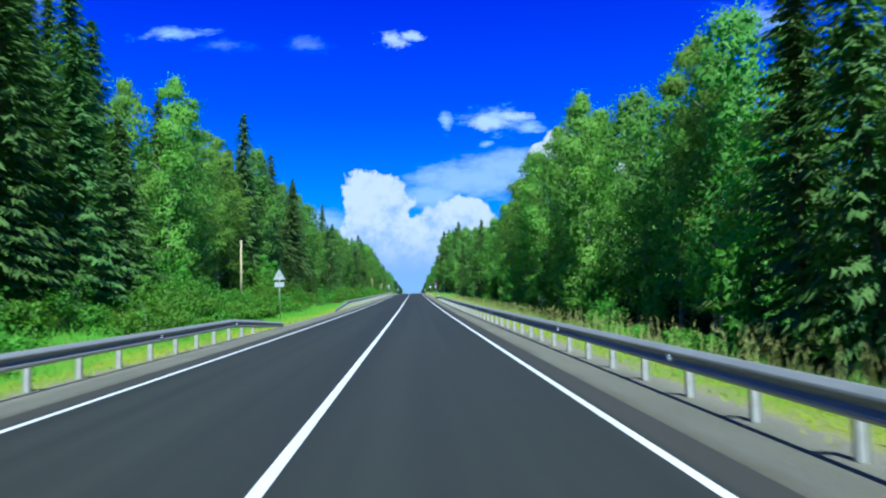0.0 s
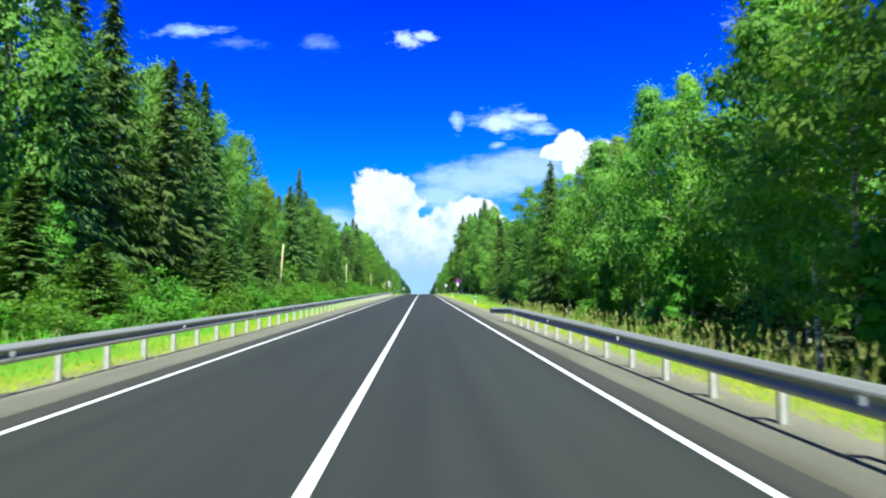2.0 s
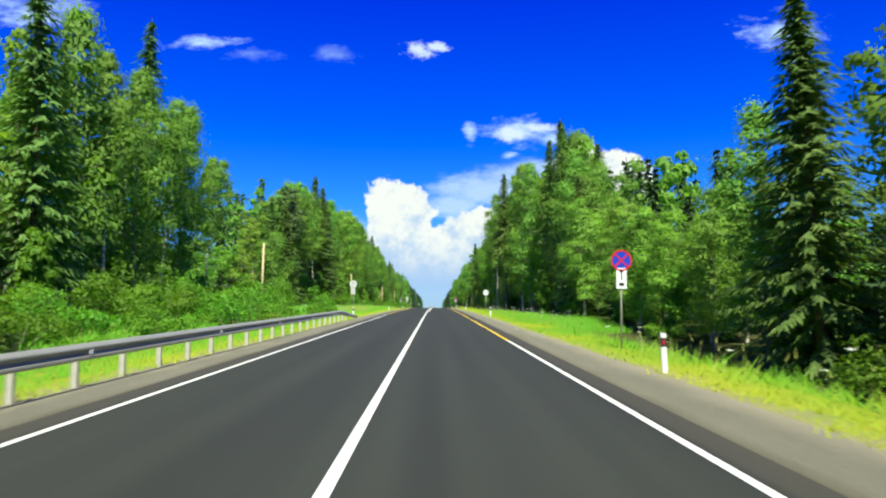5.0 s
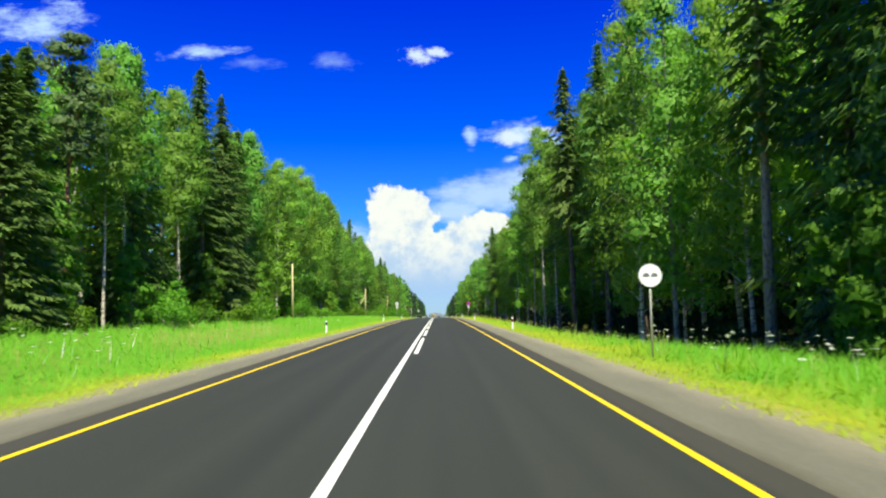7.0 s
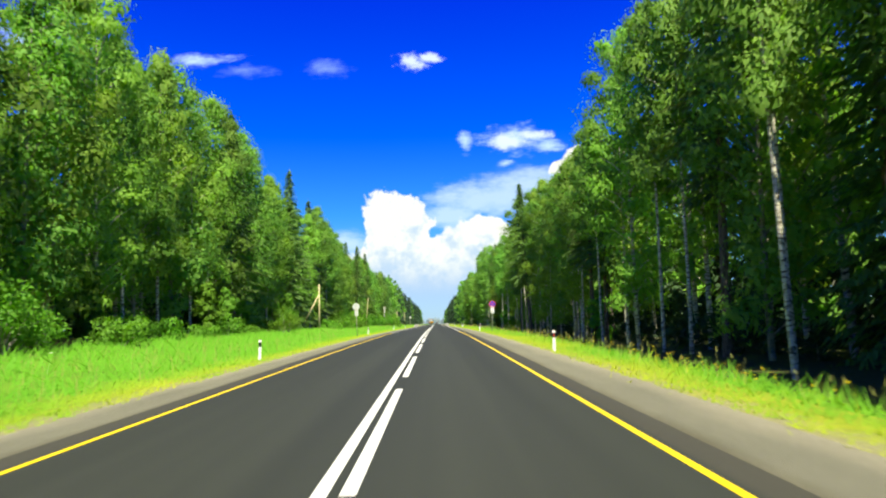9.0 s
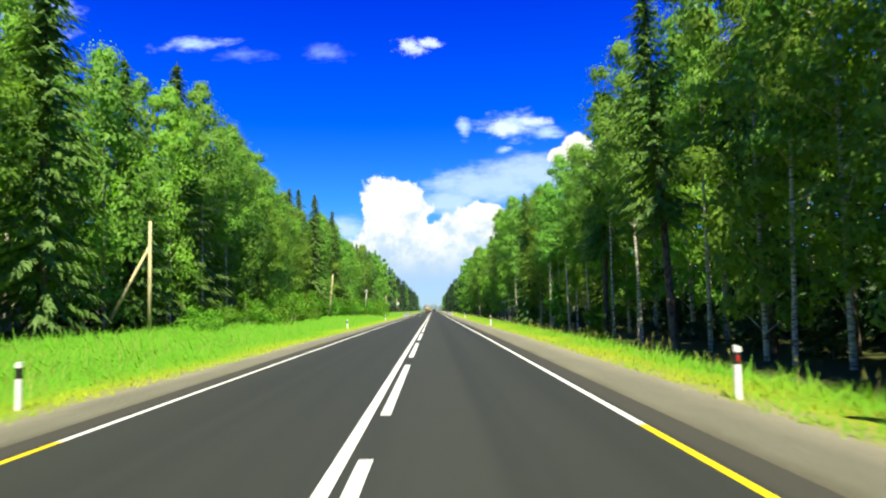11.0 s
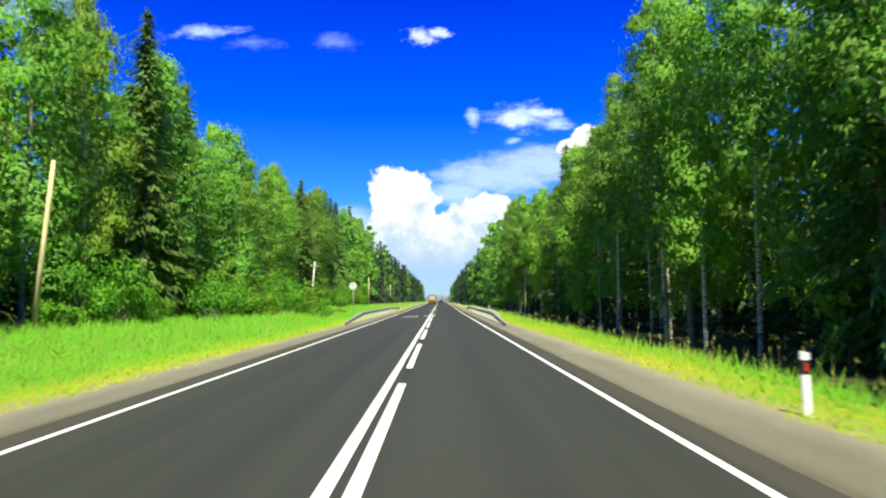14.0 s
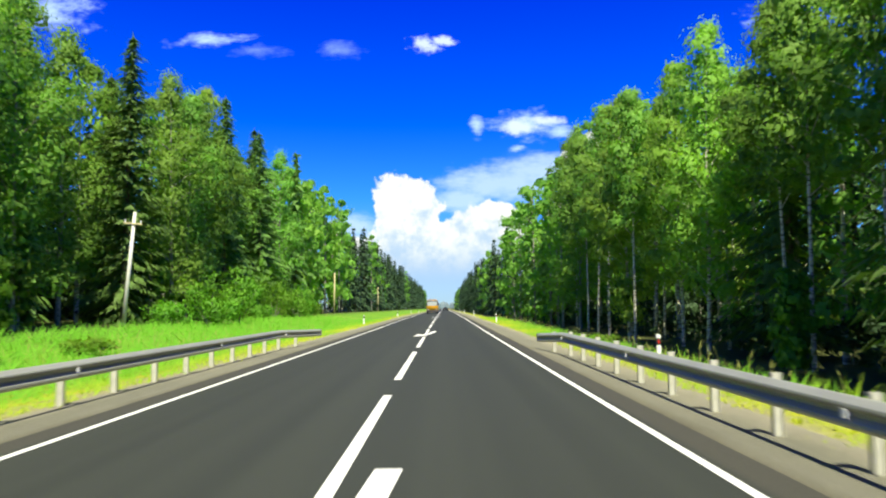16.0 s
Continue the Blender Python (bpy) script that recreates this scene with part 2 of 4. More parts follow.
def leaf(name, dark, light, through_it, clear=.35):
    """Foliage: hue differs from tree to tree and from leaf to leaf; some light comes through."""
    k = Mat(name, .60, spec=.22)
    isle = k.node("ShaderNodeNewGeometry").outputs["Random Per Island"]
    tree = k.node("ShaderNodeObjectInfo").outputs["Random"]
    base = k.ramp(isle, (.05, dark), (.95, light))
    hue = k.node("ShaderNodeHueSaturation")
    for src, sock, lo, hi in ((tree, "Hue", .498, .530), (tree, "Value", .78, 1.18)):
        m = k.node("ShaderNodeMapRange")
        m.inputs[3].default_value, m.inputs[4].default_value = lo, hi
        k.link(src, m.inputs[0])
        k.link(m.outputs[0], hue.inputs[sock])
    k.link(base, hue.inputs["Color"])
    k.link(hue.outputs[0], k.p.inputs["Base Color"])
    tr = k.node("ShaderNodeBsdfTranslucent")
    k.link(k.mix(1.0, hue.outputs[0], through_it, "MULTIPLY"), tr.inputs[0])
    mx = k.node("ShaderNodeMixShader", Fac=clear)
    k.link(k.p.outputs[0], mx.inputs[1])
    k.link(tr.outputs[0], mx.inputs[2])
    k.link(mx.outputs[0], k.t.nodes["Material Output"].inputs[0])
    return k.m


def grass_leaf():
    """Grass blades: straw-yellow beside the gravel, greener further off, in drifts."""
    m = leaf("grass_blades", (.25, .355, .020), (.35, .455, .032), (1.2, 1.2, .4), .40)
    t = m.node_tree
    hue = next(n for n in t.nodes if n.type == "HUE_SAT")
    src = hue.inputs["Color"].links[0].from_socket
    geo = t.nodes.new("ShaderNodeNewGeometry")
    sep = t.nodes.new("ShaderNodeSeparateXYZ")
    t.links.new(geo.outputs["Position"], sep.inputs[0])
    off = t.nodes.new("ShaderNodeMath")
    off.operation = "ABSOLUTE"
    t.links.new(sep.outputs[0], off.inputs[0])
    drift = t.nodes.new("ShaderNodeTexNoise")
    drift.inputs["Scale"].default_value, drift.inputs["Detail"].default_value = .22, 3
    t.links.new(geo.outputs["Position"], drift.inputs["Vector"])
    add = t.nodes.new("ShaderNodeMath")
    add.operation = "MULTIPLY_ADD"
    t.links.new(drift.outputs[0], add.inputs[0])
    add.inputs[1].default_value = 9.0
    t.links.new(off.outputs[0], add.inputs[2])
    rng = t.nodes.new("ShaderNodeMapRange")
    rng.inputs[1].default_value, rng.inputs[2].default_value, rng.inputs[3].default_value, rng.inputs[4].default_value = 8.6, 13.0, .0, 1.0
    t.links.new(add.outputs[0], rng.inputs[0])
    mix = t.nodes.new("ShaderNodeMix")
    mix.data_type, mix.blend_type = "RGBA", "MULTIPLY"
    tint = t.nodes.new("ShaderNodeMix")
    tint.data_type = "RGBA"
    t.links.new(rng.outputs[0], tint.inputs[0])
    tint.inputs[6].default_value, tint.inputs[7].default_value = (1.50, 1.10, 1.2, 1), (.60, .90, .9, 1)
    mix.inputs[0].default_value = 1.0
    t.links.new(src, mix.inputs[6])
    t.links.new(tint.outputs[2], mix.inputs[7])
    t.links.new(mix.outputs[2], hue.inputs["Color"])
    return m


ASPHALT, GRAVEL, SOIL = asphalt(), gravel(), soil()
WHITE_LINE, YELLOW_LINE = paint("white_road_paint", (.78, .77, .69)), paint("yellow_road_paint", (.80, .56, .01))
STEEL, POST_STEEL = steel(), plain("post_steel", (.54, .53, .44), .65, .0)
BARK_SPRUCE = bark("spruce_bark", (.06, .042, .03), (.17, .13, .10), 6, (1, 1, .4))
BARK_BIRCH = bark("birch_bark", (.08, .06, .04), (.64, .59, .46), 3.2, (.6, .6, 2.2))
BARK_DEAD = bark("dead_spruce_bark", (.16, .12, .08), (.40, .32, .22), 6, (1, 1, .4))
BARK_PINE = bark("pine_bark", (.14, .07, .035), (.36, .21, .11), 5, (1, 1, .5))
BARK_ASPEN = bark("aspen_bark", (.12, .115, .09), (.30, .29, .23), 4, (1, 1, .8))
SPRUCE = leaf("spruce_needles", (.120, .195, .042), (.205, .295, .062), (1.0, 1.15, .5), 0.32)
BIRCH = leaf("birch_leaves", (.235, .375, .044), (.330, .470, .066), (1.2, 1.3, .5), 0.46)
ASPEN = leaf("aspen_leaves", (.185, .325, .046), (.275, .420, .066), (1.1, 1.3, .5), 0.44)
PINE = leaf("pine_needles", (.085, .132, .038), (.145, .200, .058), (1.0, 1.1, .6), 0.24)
# spruce needles darkened so their colour holds the shade inside the woods
SHADED_FOLIAGE = leaf("shaded_foliage", (.035, .060, .022), (.060, .095, .034), (1.0, 1.1, .6), .15)
BUSH = leaf("bush_leaves", (.125, .255, .020), (.205, .360, .034), (1.2, 1.3, .4), 0.42)
DRY = leaf("dry_stalks", (.27, .29, .06), (.40, .39, .11), (1.1, 1.0, .7), .30)
UMBEL = leaf("white_umbels", (.62, .66, .52), (.80, .80, .70), (1.0, 1.0, .9), .25)
YELLOW_BLOOM = leaf("yellow_blooms", (.62, .46, .01), (.80, .62, .02), (1.0, 1.0, .5), .25)
GRASS = grass_leaf()
WOOD_POLE = bark("weathered_pole_wood", (.40, .33, .17), (.68, .58, .31), 5, (2, 2, .15))
CONCRETE = plain("pole_concrete", (.74, .72, .62), .85)

# ---- helpers of this scene ----


def mesh_of(name, verts, faces, material, smooth=False):
    me = bpy.data.meshes.new(name)
    me.from_pydata([tuple(v) for v in verts], [], [tuple(f) for f in faces])
    me.materials.append(material)
    if smooth:
        me.polygons.foreach_set("use_smooth", [True] * len(me.polygons))
    me.update()
    return me


def empty(name, m, label, category, group="", kind=""):
    ob = new(name)
    ob.empty_display_size = .2
    ob.matrix_basis = m
    return tagged(ob, label, category, group, kind)


def child(name, me, parent, m=None, label=""):
    ob = new(name, me)
    ob.parent = parent
    if m is not None:
        ob.matrix_basis = m
    return tagged(ob, label)


def from_bm(name, bm, material, smooth=False):
    me = bpy.data.meshes.new(name)
    bm.normal_update()
    bm.to_mesh(me)
    bm.free()
    me.materials.append(material)
    if smooth:
        me.polygons.foreach_set("use_smooth", [True] * len(me.polygons))
    return me


def box(bm, cx, cy, cz, sx, sy, sz, bevel=0.0, m=Matrix()):
    made = bmesh.ops.create_cube(bm, size=1, matrix=m @ Matrix.Translation((cx, cy, cz)) @ Matrix.Diagonal((sx, sy, sz, 1)))
    if bevel:
        bmesh.ops.bevel(bm, geom=list({e for v in made["verts"] for e in v.link_edges}), offset=bevel, segments=2, affect="EDGES")
    return bm


def tube(bm, x, y, z0, z1, r0, r1, n=10):
    bmesh.ops.create_cone(bm, cap_ends=True, segments=n, radius1=r0, radius2=r1, depth=z1 - z0, matrix=Matrix.Translation((x, y, (z0 + z1) / 2)))
    return bm


# Cross-section of the ground, relative to the road's surface
SECTION = ((-900, 2.0), (-90, 1.4), (-40, .9), (-24, .55), (-18, .40), (-14, .10), (-10.5, -.35), (-8.2, -.32), (-6.4, -.12), (-4.5, -.07),
           (4.5, -.07), (6.4, -.12), (7.7, -.22), (9, -.75), (10.5, -1.35), (12, -1.6), (18, -1.5), (26, -1.3), (40, -1.0), (90, -.3), (900, 1.0))


def section(x, y):
    """The cross-section at one or many places; the bank on the right is shallow along one stretch."""
    z = np.interp(x, [a for a, _ in SECTION], [b for _, b in SECTION])
    depth = np.interp(y, (212, 230, 264, 282), (1, .3, .3, 1))
    return np.where(np.asarray(x) > 7.7, -.22 + (z + .22) * depth, z)


def land(x, y):
    """Height of the ground at a place off the road."""
    return rise(y) + float(section(x, y)) + .10 * noise.noise((x * .25, y * .12, 0)) * min(1, max(0, (abs(x) - 6.4) / 3))


# ---- the large structure ----


def build_ground():
    xs = [-2500, -900, -300, -90, -60, -40, -30, -24, -21, -18, -16, -14, -12, -10.5, -9, -8.2, -7.3, -6.4, -5, 0,
          5, 6.4, 7.1, 7.7, 8.2, 9, 10.5, 12, 14, 16, 18, 21, 26, 32, 40, 60, 90, 300, 900, 2500]
    ys = [-400, -150, -60] + list(range(-30, 700, 5)) + list(range(700, 1600, 25)) + [1700, 2000, 2500, 3200, 4400]
    verts = [(x, y, land(x, y)) for y in ys for x in xs]
    n = len(xs)
    faces = [(j * n + i, j * n + i + 1, (j + 1) * n + i + 1, (j + 1) * n + i) for j in range(len(ys) - 1) for i in range(n - 1)]
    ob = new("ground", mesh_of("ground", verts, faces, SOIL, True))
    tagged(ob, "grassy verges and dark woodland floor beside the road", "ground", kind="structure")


def strip(name, x0, x1, z0, z1, y0, y1, material, step=5.0, thick=.04):
    """A band along the road from y0 to y1 that follows its rise, with a small thickness."""
    ys = list(np.linspace(y0, y1, max(2, int((y1 - y0) / step) + 1)))
    verts, faces = [], []
    for y in ys:
        r = rise(y)
        verts += [(x0, y, r + z0 - thick), (x0, y, r + z0), (x1, y, r + z1), (x1, y, r + z1 - thick)]
    for j in range(len(ys) - 1):
        a = 4 * j
        for k in range(3):
            faces.append((a + k, a + 4 + k, a + 5 + k, a + k + 1))
    faces += [(0, 1, 2, 3), (4 * len(ys) - 1, 4 * len(ys) - 2, 4 * len(ys) - 3, 4 * len(ys) - 4)]
    return mesh_of(name, verts, faces, material)


LANE = 3.565
CENTRE = .06
YELLOW_RIGHT, YELLOW_LEFT = (196.0, 383.0), (241.0, 383.0)


def build_road():
    road = new("road", strip("road", -4.1, 4.1, 0, 0, -120, 4300, ASPHALT, 5, .12))
    tagged(road, "straight two-lane road of smooth dark asphalt", "road", kind="structure")
    for side in (-1, 1):
        xs = sorted((side * 4.05, side * (5.7 if side > 0 else 5.6)))
        zs = (-.012, -.09) if side > 0 else (-.09, -.012)
        ob = new("road_shoulder", strip("road_shoulder", *xs, *zs, -120, 2000, GRAVEL, 5, .10))
        tagged(ob, "grey-brown compacted gravel shoulder beside the asphalt", "road shoulder", kind="structure")

    def line(x, y0, y1, mat, label, w=.105):
        ob = new("road_line", strip("road_line", x - w / 2, x + w / 2, .005, .005, y0, y1, mat, 5, .004))
        tagged(ob, label, "road marking", kind="structure")

    for x, (a, b) in ((LANE, YELLOW_RIGHT), (-LANE, YELLOW_LEFT)):
        line(x, -100, a, WHITE_LINE, "solid white edge line painted on asphalt")
        line(x, a, b, YELLOW_LINE, "solid yellow edge line painted on asphalt")
        line(x, b, 2000, WHITE_LINE, "solid white edge line painted on asphalt")
    line(CENTRE, -100, 250, WHITE_LINE, "solid white centre line painted on asphalt", .13)
    line(CENTRE, 250, 544.4, WHITE_LINE, "solid white centre line painted on asphalt", .145)
    dashes = empty("dashed_line", Matrix(), "dashed white line painted along the road's centre", "road marking", kind="structure")
    starts = [(.31, 261.5, 11.9)] + [(.31, 12 * k + .4, 9.0) for k in range(23, 45)] + [(.31, 540.4, 4.0)] + [(.09, 547.4 + 12 * k, 9.3) for k in range(60)]
    for x, y, length in starts:
        child("dash", strip("dash", x - .075, x + .075, .0055, .0055, y, y + length, WHITE_LINE, 3, .004), dashes)


build_ground()
build_road()
# ---- trees ----
RNG = np.random.default_rng(7)


def sprays(name, centres, axes, normals, lengths, widths, material, bend=.25, soft=None):
    """Many small pointed sprays of foliage in one mesh, each along its axis.
    soft: the way out of the crown at each spray, which rounds the shading of the clumps."""
    c, a, n = (np.asarray(v, float) for v in (centres, axes, normals))
    a /= np.linalg.norm(a, axis=1)[:, None] + 1e-9
    s = np.cross(n, a)
    s /= np.linalg.norm(s, axis=1)[:, None] + 1e-9
    up = np.cross(a, s)
    ln, wd = np.asarray(lengths)[:, None], np.asarray(widths)[:, None]
    skew = RNG.uniform(-.3, .3, (len(c), 1))
    root = c - a * ln * .5
    v = np.stack((root + s * wd * .5 + a * ln * np.abs(skew), root - s * wd * .5, c + a * ln * .5 + s * wd * skew - up * bend * ln * .5), 1)
    k = len(c)
    me = bpy.data.meshes.new(name)
    me.vertices.add(3 * k)
    me.vertices.foreach_set("co", v.reshape(-1).astype(np.float32))
    me.loops.add(3 * k)
    me.loops.foreach_set("vertex_index", np.arange(3 * k, dtype=np.int32))
    me.polygons.add(k)
    me.polygons.foreach_set("loop_start", np.arange(0, 3 * k, 3, dtype=np.int32))
    me.materials.append(material)
    me.update(calc_edges=True)
    if soft is not None:
        w = np.asarray(soft, float)
        w = w / (np.linalg.norm(w, axis=1)[:, None] + 1e-9) * .85 + up / (np.linalg.norm(up, axis=1)[:, None] + 1e-9) * .28
        w /= np.linalg.norm(w, axis=1)[:, None] + 1e-9
        me.normals_split_custom_set_from_vertices(np.repeat(w, 3, axis=0).tolist())
    return me


def limb(verts, faces, points, radii, n, joined=0):
    """Adds a tapered, bent tube through the points; joined: sides of the stem that it grows from."""
    base = len(verts)
    if joined:
        ring = min(range(0, 7), key=lambda k: abs(verts[k * joined][2] - points[0][2]))
        faces.append((ring * joined, ring * joined + 1, base, base + 1))
    for j, (p, r) in enumerate(zip(points, radii)):
        p = np.asarray(p, float)
        d = np.asarray(points[min(j + 1, len(points) - 1)], float) - np.asarray(points[max(j - 1, 0)], float)
        d /= np.linalg.norm(d) + 1e-9
        e = np.cross(d, (1, 0, 0) if abs(d[0]) < .8 else (0, 1, 0))
        e /= np.linalg.norm(e)
        g = np.cross(d, e)
        for i in range(n):
            t = 2 * math.pi * i / n
            verts.append(p + r * (e * math.cos(t) + g * math.sin(t)))
    for j in range(len(points) - 1):
        for i in range(n):
            a, b = base + j * n + i, base + j * n + (i + 1) % n
            faces.append((a, b, b + n, a + n))


def stem_points(h, lean, n=7):
    wob = RNG.normal(0, lean, (n, 2)).cumsum(0) * .5
    wob -= wob[0]
    return [np.array((wob[i, 0], wob[i, 1], h * i / (n - 1))) for i in range(n)]


def on_stem(pts, z):
    zs = [p[2] for p in pts]
    return np.array((np.interp(z, zs, [p[0] for p in pts]), np.interp(z, zs, [p[1] for p in pts]), z))


def spruce_meshes(h, radius, low, fine=True, dead=14, wood=None, foliage=None):
    pts = stem_points(h, h * .003)
    verts, faces = [], []
    r0 = .011 * h + .03
    limb(verts, faces, [p - (0, 0, .4) if i == 0 else p for i, p in enumerate(pts)], [r0 * (1 - i / 6.3) for i in range(7)], 8 if fine else 5)
    C, A, N, L, W, O = [], [], [], [], [], []
    z = h * low
    step = .48 if fine else 1.0
    while z < h * .985:
        f = (z - h * low) / (h * (1 - low))
        r = radius * (1 - f) ** .72 * RNG.uniform(.82, 1.12) + .06
        r *= min(1.0, .7 + f * 3.0)
        count = int(RNG.integers(5, 8)) if fine else 4
        turn = RNG.uniform(0, 6.28)
        for b in range(count):
            if RNG.random() < .10:
                continue
            t = turn + 6.283 * b / count + RNG.normal(0, .25)
            br = r * RNG.uniform(.65, 1.12)
            d = np.array((math.cos(t), math.sin(t), 0))
            side = np.array((-d[1], d[0], 0))
            droop = (.10 + .42 * (1 - f)) * RNG.uniform(.7, 1.2)
            root = on_stem(pts, z)
            n_s = max(2, int(br * (4.0 if fine else 1.5)) + 1)
            for k in range(n_s):
                q = (k + .6) / n_s
                p = root + d * br * q + np.array((0, 0, -droop * br * q + .22 * br * max(0, q - .6)))
                for s in ((-1, 1) if fine and q > .25 and q < .9 else (0,)):
                    width = (.54 if fine else 1.15) * (1.15 - .6 * q)
                    C.append(p + side * s * width * .35 + RNG.normal(0, .05, 3))
                    A.append(d + side * s * .75 + np.array((0, 0, -droop * 1.1 - RNG.uniform(0, .45))))
                    N.append(np.array((0, 0, 1)) + RNG.normal(0, .28, 3))
                    L.append((.76 if fine else 1.5) * RNG.uniform(.7, 1.25))
                    W.append(width * (RNG.uniform(.38, .70) if fine else RNG.uniform(.55, .95)))
                    O.append(d * (.4 + .6 * q) + np.array((0, 0, .55)))
            if fine and f < .35 and RNG.random() < .25:
                limb(verts, faces, [root, root + d * br * .8 + (0, 0, -droop * br * .8)], [.025, .008], 3, 8)
        if fine and z < h * .3:
            z += step * 1.1
        else:
            z += step * (1 - .35 * f)
    for k in range(6 if fine else 2):
        C.append(pts[-1] + (0, 0, -.1 - .16 * k)), A.append((RNG.normal(0, .4), RNG.normal(0, .4), 1)), N.append(RNG.normal(0, 1, 3)), L.append(.5), W.append(.14), O.append((0, 0, 1))
    for k in range(dead if fine and low > .1 else 0):    # dead lower branches
        zz, t = h * RNG.uniform(.12, low + .08), RNG.uniform(0, 6.28)
        p = on_stem(pts, zz)
        q = p + np.array((math.cos(t), math.sin(t), -.25)) * RNG.uniform(.8, 2.0)
        limb(verts, faces, [p, (p + q) / 2 + (0, 0, .08), q], [.022, .015, .005], 3, 8)
    return mesh_of("spruce_trunk", verts, faces, wood or BARK_SPRUCE, True), sprays("spruce_crown", C, A, N, L, W, foliage or SPRUCE, .3, O)


def leafy_meshes(name, h, radius, low, lobes, per, wood, foliage, fine=True, droop=.25, size=.42, stem=.0075, lean=.004, flatten=1.0, core=.42, heart=1.7):
    """A broad-leaved tree or pine: stem, rising limbs and a crown of many lobes of small sprays with gaps between."""
    pts = stem_points(h * .97, h * lean)
    verts, faces = [], []
    r0 = stem * h + .03
    limb(verts, faces, [p - (0, 0, .4) if i == 0 else p for i, p in enumerate(pts)], [r0 * (1 - i / 6.4) for i in range(7)], 8 if fine else 5)
    C, A, N, L, W, O = [], [], [], [], [], []
    for k in range(lobes):
        f = (k + RNG.uniform(0, .9)) / lobes
        z = h * (low + (1 - low) * f * .97)
        shape = min(1.0, (.55 + 1.6 * f) * (1.04 - f) ** .7)      # widest low down, drawn out to a slender top
        t = k * 2.4 + RNG.normal(0, .4)
        reach = radius * shape * (RNG.uniform(.0, .2) if k % 3 == 2 else RNG.uniform(.38, .78)) * (0 if f > .95 else 1)
        root = on_stem(pts, max(h * low * .75, z - reach * .75))
        tip = on_stem(pts, min(z, h * .97)) + np.array((math.cos(t) * reach, math.sin(t) * reach, 0))
        lr = radius * RNG.uniform(.36, .56) * (.34 + .70 * shape)
        lz = lr * RNG.uniform(.75, 1.25) * flatten
        if reach > .2:
            limb(verts, faces, [root, root * .45 + tip * .55 + (0, 0, .1 * reach), tip], [r0 * .32, r0 * .2, r0 * .06], 4 if fine else 3, 8 if fine else 5)
        n = int(per * RNG.uniform(.75, 1.25))
        d = RNG.normal(0, 1, (n, 3))
        d /= np.linalg.norm(d, axis=1)[:, None]
        d[:, 2] = np.where(d[:, 2] < -.5, -d[:, 2] * .6, d[:, 2])
        # a closed heart of broad sprays keeps the sun out; small leaves cover it
        inside = np.arange(n) < n * core
        rad = np.where(inside, RNG.uniform(.42, .74, n), RNG.uniform(.74, 1.05, n))[:, None]
        lump = 1 + .22 * np.sin(5 * d[:, :1] + k) * np.cos(4 * d[:, 1:2] + 2 * k) + .12 * np.sin(11 * d[:, 2:3] + 3 * k)
        p = tip + d * rad * lump * np.array((lr, lr, lz))
        C.append(p)
        O.append(p - tip + (tip - on_stem(pts, min(tip[2], h * .97))) * .5 + (0, 0, .25 * lr))
        ax = RNG.normal(0, 1, (n, 3))
        ax[:, 2] -= droop * 4
        ax -= np.where(inside, .95, .7)[:, None] * d * (ax * d).sum(1)[:, None]      # leaves lie along the outside of their clump
        A.append(ax)
        N.append(d + RNG.normal(0, 1, (n, 3)) * np.where(inside, .10, .30)[:, None] + (0, 0, .25))
        grow = np.where(inside, heart, 1.0)
        L.append(size * grow * RNG.uniform(.6, 1.4, n))
        W.append(size * grow * np.where(inside, RNG.uniform(.6, 1.0, n), RNG.uniform(.38, .80, n)))
    C, A, N, L, W, O = (np.concatenate(v) for v in (C, A, N, L, W, O))
    return mesh_of(name + "_trunk", verts, faces, wood, True), sprays(name + "_crown", C, A, N, L, W, foliage, .3, O)


def bush_meshes(h, spread, lobes, per, size=.30):
    verts, faces = [], []
    C, A, N, L, W, O = [], [], [], [], [], []
    for k in range(lobes):
        t, q = RNG.uniform(0, 6.28), RNG.uniform(0, 1) ** .6
        lr = spread * RNG.uniform(.28, .48)
        tip = np.array((math.cos(t) * spread * q * .75, math.sin(t) * spread * q * .75, h * RNG.uniform(.14, .80) * (1.05 - .45 * q)))
        limb(verts, faces, [(0, 0, -.2), tip * (.5, .5, .45), tip], [.032, .02, .007], 4)
        if k:
            faces.append((0, 1, 12 * k, 12 * k + 1))
        n = int(per * RNG.uniform(.7, 1.3))
        d = RNG.normal(0, 1, (n, 3))
        d /= np.linalg.norm(d, axis=1)[:, None]
        p = tip + d * RNG.uniform(.5, 1.1, n)[:, None] * np.array((lr, lr, lr * .85))
        p[:, 2] = np.maximum(p[:, 2], .08)
        O.append(d + (0, 0, .4))
        C.append(p), A.append(RNG.normal(0, 1, (n, 3)) - (0, 0, .4)), N.append(d + RNG.normal(0, .5, (n, 3)) + (0, 0, .3))
        L.append(size * RNG.uniform(.6, 1.4, n)), W.append(size * RNG.uniform(.45, .9, n))
    C, A, N, L, W, O = (np.concatenate(v) for v in (C, A, N, L, W, O))
    return mesh_of("bush_stems", verts, faces, BARK_ASPEN, True), sprays("bush_foliage", C, A, N, L, W, BUSH, .3, O)


KINDS = {}


def kind(key, name, label, group, meshes, height, category="tree", parts=("trunk", "crown")):
    KINDS.setdefault(key, []).append(dict(name=name, label=label, group=group, meshes=meshes, height=height, category=category, parts=parts, first=None, size=None))


